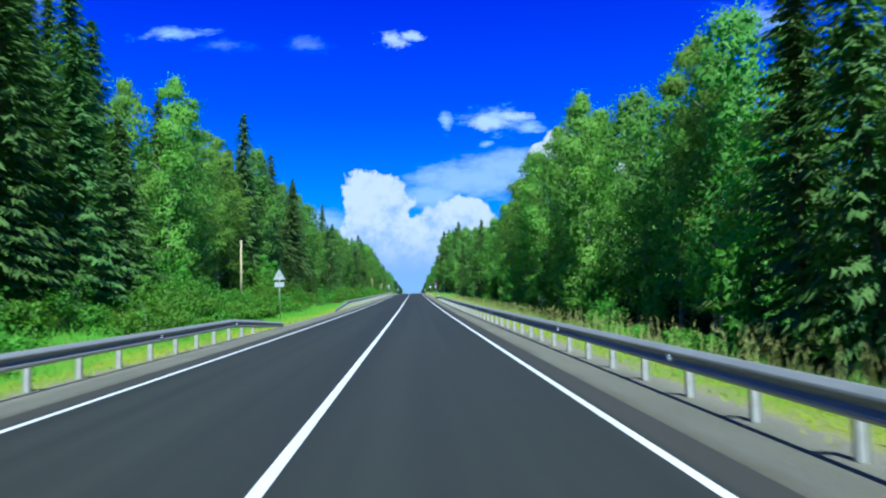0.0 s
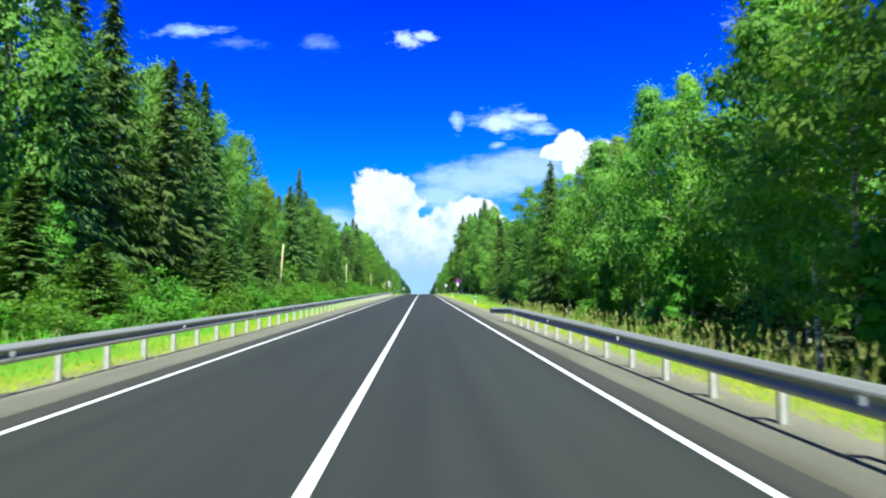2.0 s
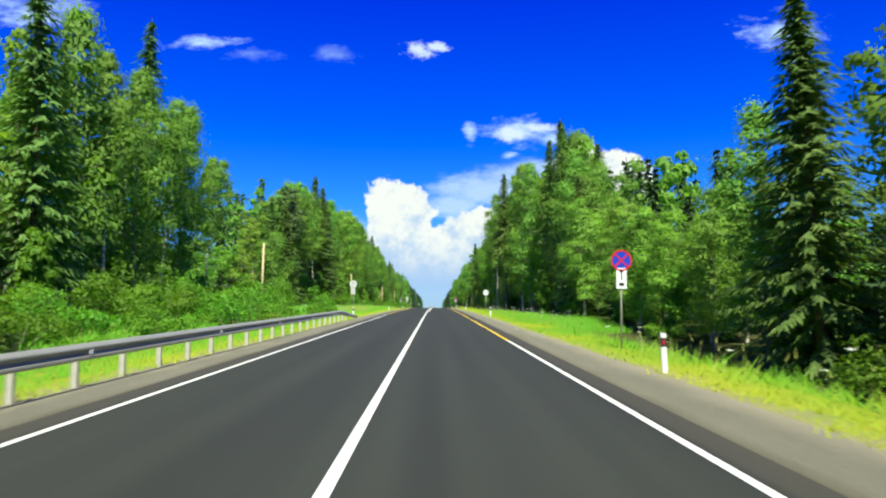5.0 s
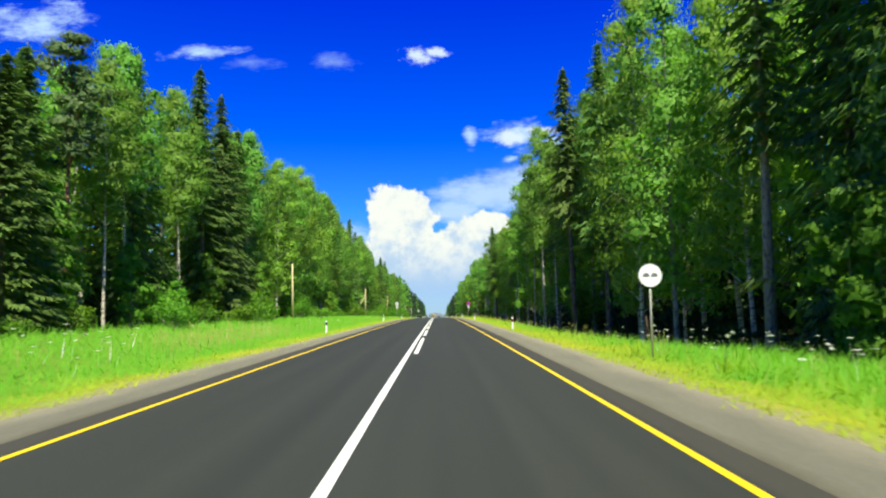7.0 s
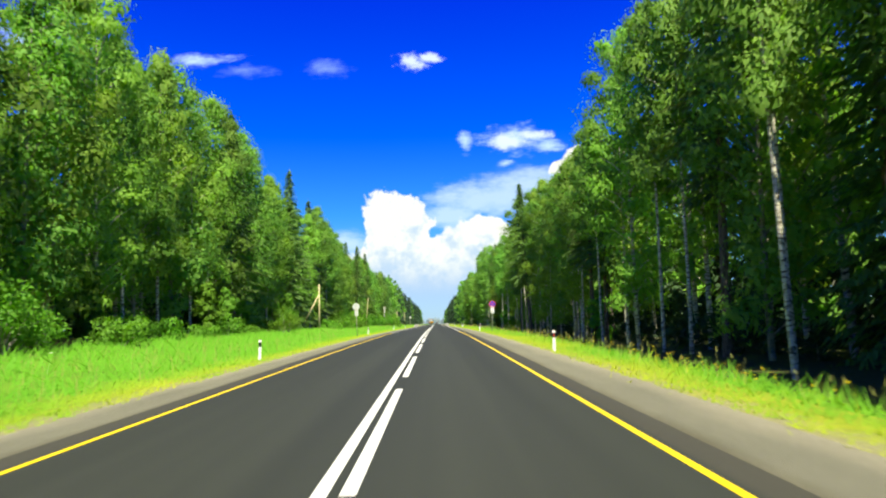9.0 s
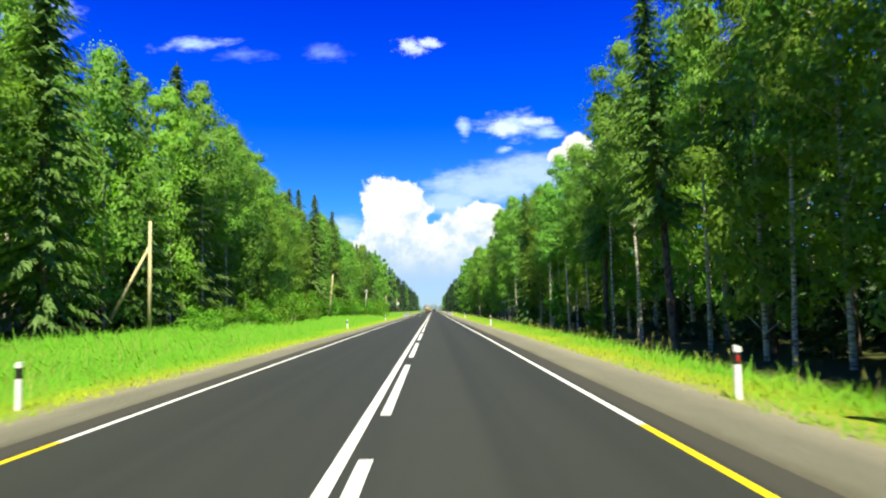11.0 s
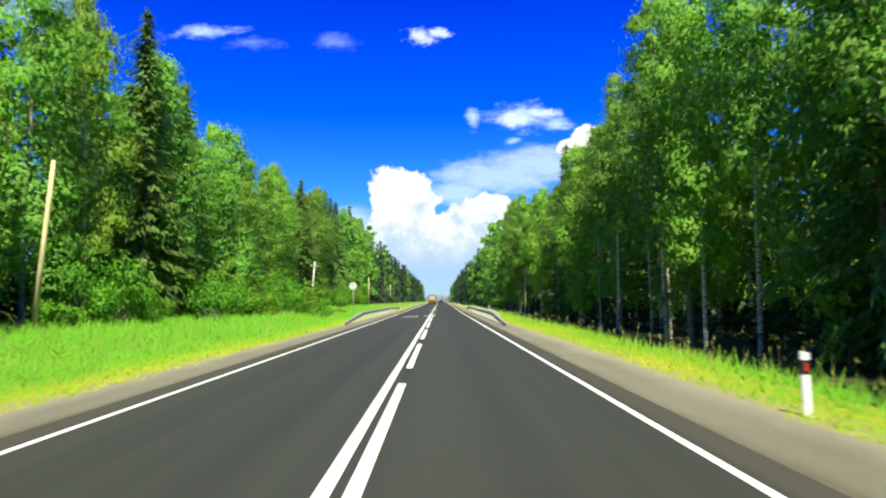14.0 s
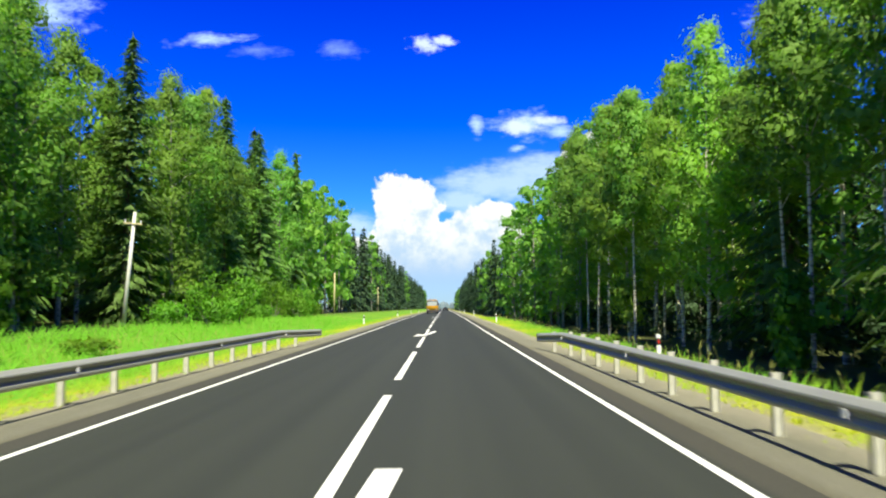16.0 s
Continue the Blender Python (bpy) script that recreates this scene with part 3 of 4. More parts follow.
SPRUCE_LABEL = "tall dark green spruce with drooping branches at the wood's edge"
BIRCH_LABEL = "slender birch with white bark and light green leaves"
ASPEN_LABEL = "broad-leaved tree with grey-green bark and a dense leafy crown"
PINE_LABEL = "tall pine with a bare reddish trunk and high crown"
WOODS = "trees of the roadside woods"
for h_, r_, lo_ in ((25, 5.0, .03), (22, 4.7, .05), (26, 4.9, .18), (20, 4.4, .03)):
    kind("spruce", "spruce", SPRUCE_LABEL, WOODS, spruce_meshes(h_, r_, lo_), h_)
kind("dead_spruce", "spruce", "tall spruce with a pale bare trunk and long dead drooping branches", WOODS, spruce_meshes(25, 3.4, .40, True, 34, BARK_DEAD), 25)
for h_, r_, lo_ in ((26, 4.0, .34), (24, 3.8, .42)):
    kind("old_spruce", "spruce", "tall old spruce with a bare lower trunk and dead branches", WOODS, spruce_meshes(h_, r_, lo_), h_)
for h_, r_, lo_ in ((23, 4.2, .18), (21, 3.8, .22), (24, 4.4, .12), (19, 3.7, .08)):
    kind("birch", "birch", BIRCH_LABEL, WOODS, leafy_meshes("birch", h_, r_, lo_, 34, 290, BARK_BIRCH, BIRCH, droop=.35, size=.20, stem=.0055), h_)
for h_, r_, lo_ in ((23, 3.9, .40), (21, 3.6, .46)):
    kind("bare_birch", "birch", "birch with a long bare white trunk and high crown", WOODS, leafy_meshes("birch", h_, r_, lo_, 26, 300, BARK_BIRCH, ASPEN, droop=.35, size=.20, stem=.0048), h_)
for h_, r_, lo_ in ((20, 4.6, .07), (23, 4.7, .12), (17, 4.4, .05)):
    kind("aspen", "aspen", ASPEN_LABEL, WOODS, leafy_meshes("aspen", h_, r_, lo_, 33, 280, BARK_ASPEN, ASPEN, droop=.15, size=.21), h_)
for h_, r_, lo_ in ((24, 3.6, .48), (26, 3.8, .54)):
    kind("pine", "pine", PINE_LABEL, WOODS, leafy_meshes("pine", h_, r_, lo_, 24, 200, BARK_PINE, PINE, droop=-.05, size=.26, stem=.009, flatten=.6), h_)
for h_, r_, lo_ in ((24, 4.0, .05), (21, 3.6, .06)):
    kind("far_spruce", "spruce", "", WOODS, spruce_meshes(h_, r_, lo_, False), h_)
# far spruces again, with the wood's shade in the foliage colour
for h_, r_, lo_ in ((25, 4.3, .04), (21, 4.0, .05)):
    kind("shaded_spruce", "spruce", "", WOODS, spruce_meshes(h_, r_, lo_, False, foliage=SHADED_FOLIAGE), h_)
for h_, r_, lo_, mat_ in ((22, 4.1, .10, BIRCH), (20, 4.1, .08, ASPEN), (24, 4.1, .16, ASPEN)):
    kind("far_leafy", "birch", "", WOODS, leafy_meshes("birch", h_, r_, lo_, 14, 32, BARK_ASPEN, mat_, False, size=.80, heart=1.4), h_)
for h_, r_, lo_, mat_ in ((22, 3.9, .14, BIRCH), (20, 4.0, .10, ASPEN), (24, 4.0, .20, BIRCH)):
    kind("mid_leafy", "birch", BIRCH_LABEL, WOODS, leafy_meshes("birch", h_, r_, lo_, 24, 95, BARK_BIRCH, mat_, True, size=.36, heart=1.6), h_)
# thicket leaves nearly black, standing in for shade under the trees
kind("thicket", "bush", "", WOODS, leafy_meshes("bush", 5, 2.6, .05, 7, 27, BARK_ASPEN, SHADED_FOLIAGE, False, size=.62, core=.3, heart=1.5), 5)
for h_, s_ in ((2.6, 1.9), (3.6, 2.3), (1.7, 1.7), (4.6, 2.2)):
    kind("bush", "bush", "dense bright green bush on the grassy verge", "bushes on the verges", bush_meshes(h_, s_, 15, 105, .22), h_, "bush", ("stem", "foliage"))
for h_, s_ in ((4.5, 1.4), (6.5, 1.8)):
    kind("sapling", "sapling", "young leafy tree at the edge of the wood", "young trees at the wood's edge",
         leafy_meshes("sapling", h_, s_, .06, 17, 90, BARK_ASPEN, BUSH, size=.26, stem=.006), h_)


def plant(key, x, y, scale=1.0, variant=None, tall=0.0, sink=.05):
    """Sets one tree or bush of a kind on the ground; tall: its height in metres."""
    protos = KINDS[key]
    k = protos[int(RNG.integers(len(protos))) if variant is None else variant]
    if tall:
        scale = tall / k["height"]
    m = pose(x, y, land(x, y) - sink, RNG.normal(0, 1.2), RNG.normal(0, 1.2), RNG.uniform(0, 360))
    wide = 1 + (scale - 1) * .5
    if k["first"] is None:
        k["first"], k["size"] = ob, _ = empty(k["name"], m @ Matrix.Diagonal((wide, wide, scale, 1)), k["label"], k["category"], k["group"]), (wide, scale)
        for name, me in zip(k["parts"], k["meshes"]):
            child(name, me, ob)
        return ob
    w0, h0 = k["size"]
    return copy_thing(k["first"], m @ Matrix.Diagonal((wide / w0, wide / w0, scale / h0, 1)))


DEEP = {}


def plant_deep(key, x, y, tall):
    """A tree of the wood behind the front rows: gathered by material for one joined object."""
    protos = KINDS[key]
    k = protos[int(RNG.integers(len(protos)))]
    s = tall / k["height"]
    m = np.array(pose(x, y, land(x, y) - .1, 0, 0, RNG.uniform(0, 360)) @ Matrix.Diagonal((1 + (s - 1) * .5, 1 + (s - 1) * .5, s, 1)))
    for me in k["meshes"]:
        if me.name not in MESH_DATA:
            co = np.empty(len(me.vertices) * 3, np.float32)
            me.vertices.foreach_get("co", co)
            lv = np.empty(len(me.loops), np.int32)
            me.loops.foreach_get("vertex_index", lv)
            MESH_DATA[me.name] = co.reshape(-1, 3), lv, (4 if me.polygons[0].loop_total == 4 else 3)
        co, corners, size = MESH_DATA[me.name]
        DEEP.setdefault(me.materials[0].name, []).append((co @ m[:3, :3].T + m[:3, 3], corners, size))


MESH_DATA = {}


def finish_deep():
    """One object for the deep woods, with a material slot for each bark and foliage."""
    cos, corners, mats, sizes, at = [], [], [], [], 0
    for slot, (name, items) in enumerate(DEEP.items()):
        for co, q, size in items:
            cos.append(co)
            corners.append(q + at)
            mats.append(np.full(len(q) // size, slot, np.int32))
            sizes.append(np.full(len(q) // size, size, np.int32))
            at += len(co)
    co, q, mi, sz = (np.concatenate(v) for v in (cos, corners, mats, sizes))
    me = bpy.data.meshes.new("deep_woods")
    me.vertices.add(len(co))
    me.vertices.foreach_set("co", co.reshape(-1).astype(np.float32))
    me.loops.add(len(q))
    me.loops.foreach_set("vertex_index", q.astype(np.int32))
    me.polygons.add(len(sz))
    me.polygons.foreach_set("loop_start", (np.cumsum(sz) - sz).astype(np.int32))
    for name in DEEP:
        me.materials.append(bpy.data.materials[name])
    me.polygons.foreach_set("material_index", mi)
    me.update(calc_edges=True)
    tagged(new("woods", me), "deep mixed woods of birch and spruce behind the roadside trees", "woods", kind="stuff")


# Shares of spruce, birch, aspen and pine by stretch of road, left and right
# darker or lighter kinds are also weighted to imitate shade and sun
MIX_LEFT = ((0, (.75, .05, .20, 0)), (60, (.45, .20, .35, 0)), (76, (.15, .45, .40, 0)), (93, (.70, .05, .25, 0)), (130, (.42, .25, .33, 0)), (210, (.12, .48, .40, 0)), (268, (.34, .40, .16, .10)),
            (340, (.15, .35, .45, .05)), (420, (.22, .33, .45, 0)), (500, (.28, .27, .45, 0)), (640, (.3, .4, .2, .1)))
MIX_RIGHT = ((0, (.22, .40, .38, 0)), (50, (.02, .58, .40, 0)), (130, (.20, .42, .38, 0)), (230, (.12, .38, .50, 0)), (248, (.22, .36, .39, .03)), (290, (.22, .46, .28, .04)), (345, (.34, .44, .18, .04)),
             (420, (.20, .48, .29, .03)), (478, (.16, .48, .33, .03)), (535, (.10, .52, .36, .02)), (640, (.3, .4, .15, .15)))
# Height of the woods' outline along the road, left and right
TALL_LEFT = ((0, 20), (54, 22), (69, 21), (78, 19.5), (91, 17.5), (101, 23), (125, 22.5), (131, 20), (147, 24), (160, 20), (172, 17.5), (201, 17), (211, 21), (226, 19), (235, 19.5),
             (246, 12), (258, 9), (266, 10), (274, 15), (284, 19), (304, 23), (342, 24), (363, 24.5), (393, 25), (402, 22), (441, 23), (466, 19.5), (485, 19.5), (510, 22), (545, 21),
             (566, 18.5), (580, 20.5), (597, 20.5), (615, 23), (640, 22), (700, 25), (900, 23))
TALL_RIGHT = ((0, 14), (39, 16.5), (55, 17.5), (75, 18.8), (97, 17), (116, 16), (130, 16), (157, 15), (172, 15.8), (179, 12.5), (190, 14), (200, 13.5), (212, 8), (236, 8), (246, 14), (258, 22),
              (267, 24.5), (283, 24.5), (314, 26), (350, 26.5), (362, 25), (374, 19.5), (385, 19.5), (400, 22), (424, 22.5), (466, 18), (477, 16), (485, 19.5), (504, 21.5), (527, 22.5), (555, 20),
              (570, 19.5), (590, 18.8), (611, 21.5), (640, 23), (688, 23), (900, 22))
# Trees that stand out: kind, variant, x, y, height
LANDMARKS = (("spruce", 0, -22.0, 54, 22), ("spruce", 1, -22.2, 68, 20), ("birch", 2, -21.6, 79, 19.5), ("birch", 0, -21.8, 86, 20), ("spruce", 0, -22.3, 101, 27), ("spruce", 3, -22, 122, 25),
             ("spruce", 0, -29.5, 244, 31), ("dead_spruce", 0, 17.4, 273.5, 25), ("spruce", 0, -22.5, 597, 22), ("birch", 2, 17.4, 484, 20.5),
             ("spruce", 0, 17.2, 29, 17), ("spruce", 1, -22.0, 147, 24.5), ("spruce", 3, -22.0, 211, 21), ("spruce", 1, -23.0, 204, 18.5), ("sapling", 1, 15.2, 262.5, 6.0), ("spruce", 3, -16.0, 38, 15.5), ("spruce", 1, -16.6, 31, 16.5), ("spruce", 3, -16.0, 44, 12.5), ("spruce", 0, -16.4, 24, 17), ("spruce", 1, -17.4, 35, 17), ("birch", 1, 18.2, 460, 21), ("spruce", 1, -23.5, 506, 24))


def shares(table, y):
    return [row for start, row in table if y >= start or start == 0][-1]


POLES_Y = (80, 167, 250, 331, 421, 511, 590)


def build_woods():
    names = ("spruce", "birch", "aspen", "pine")
    for key, variant, x, y, tall in LANDMARKS:
        plant(key, x, y, variant=variant, tall=tall + (1.1 if x > 0 else 0))
    for side, table, heights, edge in ((-1, MIX_LEFT, TALL_LEFT, 21.8), (1, MIX_RIGHT, TALL_RIGHT, 17.6)):
        hx, hz = [a for a, _ in heights], [b for _, b in heights]
        for row, (back, gap) in enumerate(((0, 3.95), (4.2, 5.2), (9.5, 4.8), (14, 5.4), (19, 6.5), (25, 8.0))):
            # rows begin behind the camera's start; unseen trees there are added to cast shade
            y = -30.0 + 2 * row
            if side < 0 and row > 4:
                continue
            while y < 700:
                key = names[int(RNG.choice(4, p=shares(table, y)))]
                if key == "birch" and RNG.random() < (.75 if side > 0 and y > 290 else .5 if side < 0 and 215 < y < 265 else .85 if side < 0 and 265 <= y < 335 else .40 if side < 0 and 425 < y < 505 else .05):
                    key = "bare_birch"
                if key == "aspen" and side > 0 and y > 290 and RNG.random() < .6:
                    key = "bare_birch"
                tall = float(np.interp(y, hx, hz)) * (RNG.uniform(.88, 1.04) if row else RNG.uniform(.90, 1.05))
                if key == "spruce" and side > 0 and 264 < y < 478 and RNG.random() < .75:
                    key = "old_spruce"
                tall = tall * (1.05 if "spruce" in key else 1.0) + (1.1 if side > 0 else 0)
                x = side * (edge + back + (RNG.uniform(-2.2, 2.4) if side > 0 and row == 0 else RNG.uniform(-1.6, 1.8)))
                if side < 0 and 243 < y < 221 + (1 - x) / .52:
                    if row > 1:
                        plant_deep("mid_leafy", x, y, RNG.uniform(7, 10))
                    y += gap * RNG.uniform(.7, 1.3)
                    continue
                if side < 0 and row == 0 and any(-7 < y - p < 3 for p in POLES_Y):
                    x -= 3.0
                near = any(abs(x - a) < 3 and abs(y - b) < 3.2 for _, _, a, b, _ in LANDMARKS)
                if row < 2 and y < 640:
                    if not near:
                        plant("mid_leafy" if row and "spruce" not in key else key, x, y, tall=tall)
                else:
                    # inner rows mostly take the spruce with shade in its colour
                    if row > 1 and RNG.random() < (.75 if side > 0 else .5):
                        plant_deep("shaded_spruce", x, y, tall * .88)
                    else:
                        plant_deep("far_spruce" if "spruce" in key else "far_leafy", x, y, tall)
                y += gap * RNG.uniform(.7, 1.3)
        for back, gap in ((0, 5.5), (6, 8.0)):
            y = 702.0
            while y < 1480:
                # distant woods mostly take the darkened spruce, their shade painted in
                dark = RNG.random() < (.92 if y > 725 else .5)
                plant_deep("shaded_spruce" if dark else "far_leafy", side * (edge + back + RNG.uniform(-1.5, 2)), y, RNG.uniform(18, 25))
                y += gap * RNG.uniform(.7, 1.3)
        # undergrowth inside the wood, its shade put into the leaf colour
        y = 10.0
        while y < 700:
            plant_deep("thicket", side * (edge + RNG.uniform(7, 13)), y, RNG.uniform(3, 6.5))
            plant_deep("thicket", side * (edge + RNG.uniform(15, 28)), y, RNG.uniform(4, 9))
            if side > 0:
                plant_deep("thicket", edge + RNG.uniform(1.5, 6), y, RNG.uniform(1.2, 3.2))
            y += RNG.uniform(1.8, 3.4)
    # undergrowth along the edges
    y = 20.0
    while y < 640:
        low = y < 240 or y > 440
        x = -RNG.uniform(15.5, 19.8)
        if not any(-16 < y - p < 1.8 for p in POLES_Y) or (x < -19.2 and not any(-6 < y - p < 1.8 for p in POLES_Y)):
            if not 95 < y < 190 or RNG.random() < .4:
                plant("bush", x, y, RNG.uniform(.8, 1.4) if low else RNG.uniform(.6, 1.1))
            elif RNG.random() < .6:
                plant("spruce", x + 2.5, y, tall=RNG.uniform(3.5, 9))
        y += RNG.uniform(1.6, 4.2) if low else RNG.uniform(3, 8)
    y = 18.0
    while y < 242:
        if not any(-8 < y - p < 1.8 for p in POLES_Y):
            plant("bush", -RNG.uniform(9.5, 15.5), y, RNG.uniform(.35, .85))
        y += RNG.uniform(.9, 2.6)
    y = 16.0
    while y < 640:
        if not 245 < y < 545:
            plant("bush", RNG.uniform(12.5, 16.5), y, RNG.uniform(.4, .8))
        y += RNG.uniform(5, 13) if y < 130 else RNG.uniform(22, 60)
    for x, y, size in ((-13.6, 556, 1.1), (-14.8, 560.5, 1.2), (-15.4, 565, 1.1), (-15.2, 551.5, 1.25), (-12.6, 559, .7), (-13.2, 565, .6), (-12.2, 571, .45), (-11.6, 553, .55), (-15.8, 545, 1.1), (-16.2, 538, 1.2)):
        plant("bush", x, y, size)
    for side, edge in ((-1, 19.3), (1, 15.6)):
        y = 30.0
        while y < 640:
            if side > 0 or not any(-7 < y - p < 2 for p in POLES_Y):
                plant("sapling", side * (edge + RNG.uniform(-1, 2.5)), y, RNG.uniform(.7, 1.2))
            y += RNG.uniform(6, 18) if side < 0 else (RNG.uniform(9, 26) if y < 250 else RNG.uniform(25, 70))
    finish_deep()


build_woods()


def build_far_woods():
    """A low line of hazy woods across the end of the road."""
    verts, faces = [], []
    for k in range(420):
        x, y = RNG.uniform(-700, 700), RNG.uniform(2300, 2500)
        r, h = RNG.uniform(4, 8), RNG.uniform(12, 19)
        b = len(verts)
        for j in range(7):
            t = 6.283 * j / 7
            verts.append((x + r * math.cos(t), y + r * math.sin(t), rise(y)))
        for j in range(7):
            t = 6.283 * j / 7
            verts.append((x + r * .8 * math.cos(t), y + r * .8 * math.sin(t), rise(y) + h * RNG.uniform(.5, .8)))
        verts.append((x, y, rise(y) + h))
        for j in range(7):
            q = (j + 1) % 7
            faces += [(b + j, b + q, b + 7 + q, b + 7 + j), (b + 7 + j, b + 7 + q, b + 14)]
    # distance haze is mixed into this base colour
    haze = plain("hazy_far_foliage", (.20, .26, .26), .9)
    tagged(new("far_woods", mesh_of("far_woods", verts, faces, haze)), "hazy blue-green woods across the far end of the road", "woods", kind="stuff")


build_far_woods()


def build_grass():
    """Grass of the verges: tufts of thin blades."""
    for side, x0, x1, count, y0, y1 in ((-1, 5.65, 18.5, 62000, 6, 640), (1, 5.75, 10.6, 46000, 6, 640), (1, 8.0, 15.5, 8000, 222, 276)):
        x = x0 + (x1 - x0) * RNG.random(count) ** (1.35 if side < 0 else 1.1)
        x -= np.where(RNG.random(count) < .10, RNG.random(count) ** 2 * .5, 0)
        y = y0 + (y1 - y0) * RNG.random(count)
        tall = np.clip((x - 6.5) / 5, 0, 1) if side < 0 else np.clip((x - 6.8) / 1.6, 0, 1)
        hgt = RNG.uniform(.10, .24, count) + tall * RNG.uniform(.05, .62, count)
        z = np.interp(y, _Y, _Z) + section(side * x, y) - .03
        base = np.stack((side * x, y, z), 1)
        C, A, N, L, W = [], [], [], [], []
        for b in range(3):
            a = np.stack((RNG.normal(0, .55, count), RNG.normal(0, .55, count), np.ones(count)), 1)
            ln = hgt * RNG.uniform(.7, 1.3, count)
            p = base + np.stack((RNG.normal(0, .16, count), RNG.normal(0, .16, count), ln * .40), 1)
            C.append(p), A.append(a), N.append(np.stack((RNG.normal(0, .45, count), -np.abs(RNG.normal(.5, .3, count)), np.full(count, .9)), 1))
            L.append(ln), W.append(.02 + .045 * RNG.random(count))
        rows = [np.concatenate(v) for v in (C, A, N, L, W)]
        me = sprays("grass", *rows, GRASS, .35, np.tile((0, -.25, 1.0), (len(rows[0]), 1)))
        tagged(new("grass", me), "tall yellow-green summer grass on the roadside verge", "grass", kind="stuff")


build_grass()


def build_flowers():
    """Dry stalks and wild flowers of the verges, a little above the grass."""
    def scatter(name, label, material, rows, size, blades):
        C, A, N, L, W = [], [], [], [], []
        for x0, x1, y0, y1, count, low, high in rows:
            for _ in range(count):
                x, y = RNG.uniform(x0, x1), RNG.uniform(y0, y1)
                top = RNG.uniform(low, high)
                base = np.array((x, y, land(x, y)))
                lean = RNG.normal(0, .10, 2)
                tip = base + np.array((lean[0], lean[1], top))
                C.append((base + tip) / 2), A.append(tip - base), N.append((RNG.normal(), -1, .2)), L.append(top), W.append(.016 if blades == 1 else .005)
                if blades == 1:        # an upright seed head
                    C.append(tip), A.append((lean[0] * 3, lean[1] * 3, 1)), N.append((RNG.normal(), -1, .2)), L.append(size * RNG.uniform(1.2, 2.4)), W.append(size * .24)
                    continue
                for _k in range(blades):
                    d = RNG.normal(0, 1, 3)
                    C.append(tip + d * size * (.55, .55, .12 if blades > 3 else .5)), A.append(d * (1, 1, .2)), N.append((RNG.normal(0, .3), RNG.normal(0, .3), 1)), L.append(size), W.append(size * .8)
        tagged(new(name, sprays(name, C, A, N, L, W, material, .2, np.tile((0, -.3, 1.0), (len(C), 1)))), label, "flowers" if blades > 1 else "grass", kind="stuff")

    scatter("dry_grass", "tall straw-coloured seeding grass behind the guardrail", DRY,
            ((6.5, 8.6, 4, 116, 1900, .4, 1.0), (7.2, 8.8, 112, 640, 1300, .35, .8), (-14, -8, 60, 640, 2200, .4, .9), (-13, -9.5, 270, 292, 500, .5, .9)), .10, 1)
    scatter("white_flowers", "white flat-topped wild flowers standing in the grass", UMBEL,
            ((-15, -10.5, 118, 175, 14, .7, 1.2), (-15, -9.5, 215, 330, 50, .6, 1.1), (7.4, 8.8, 100, 225, 30, .5, .95), (8, 14, 228, 274, 90, .6, 1.1), (-14, -9, 246, 268, 40, .6, 1.0)), .085, 7)
    scatter("yellow_flowers", "small yellow wild flowers along the grass edge", YELLOW_BLOOM, ((7.2, 8.8, 300, 375, 260, .3, .6), (7.2, 8.8, 395, 470, 110, .3, .5)), .06, 3)


build_flowers()
# ---- roadside things ----


def rail_profile():
    """Section of a two-wave steel beam: offset towards the road, height over its middle."""
    face = [(0, -.155), (.028, -.15), (.080, -.120), (.090, -.100), (.084, -.070), (.022, -.024), (.018, 0),
            (.022, .022), (.078, .050), (.083, .070), (.076, .092), (.014, .150), (0, .158)]
    return face + [(a - .012, b) for a, b in reversed(face)]


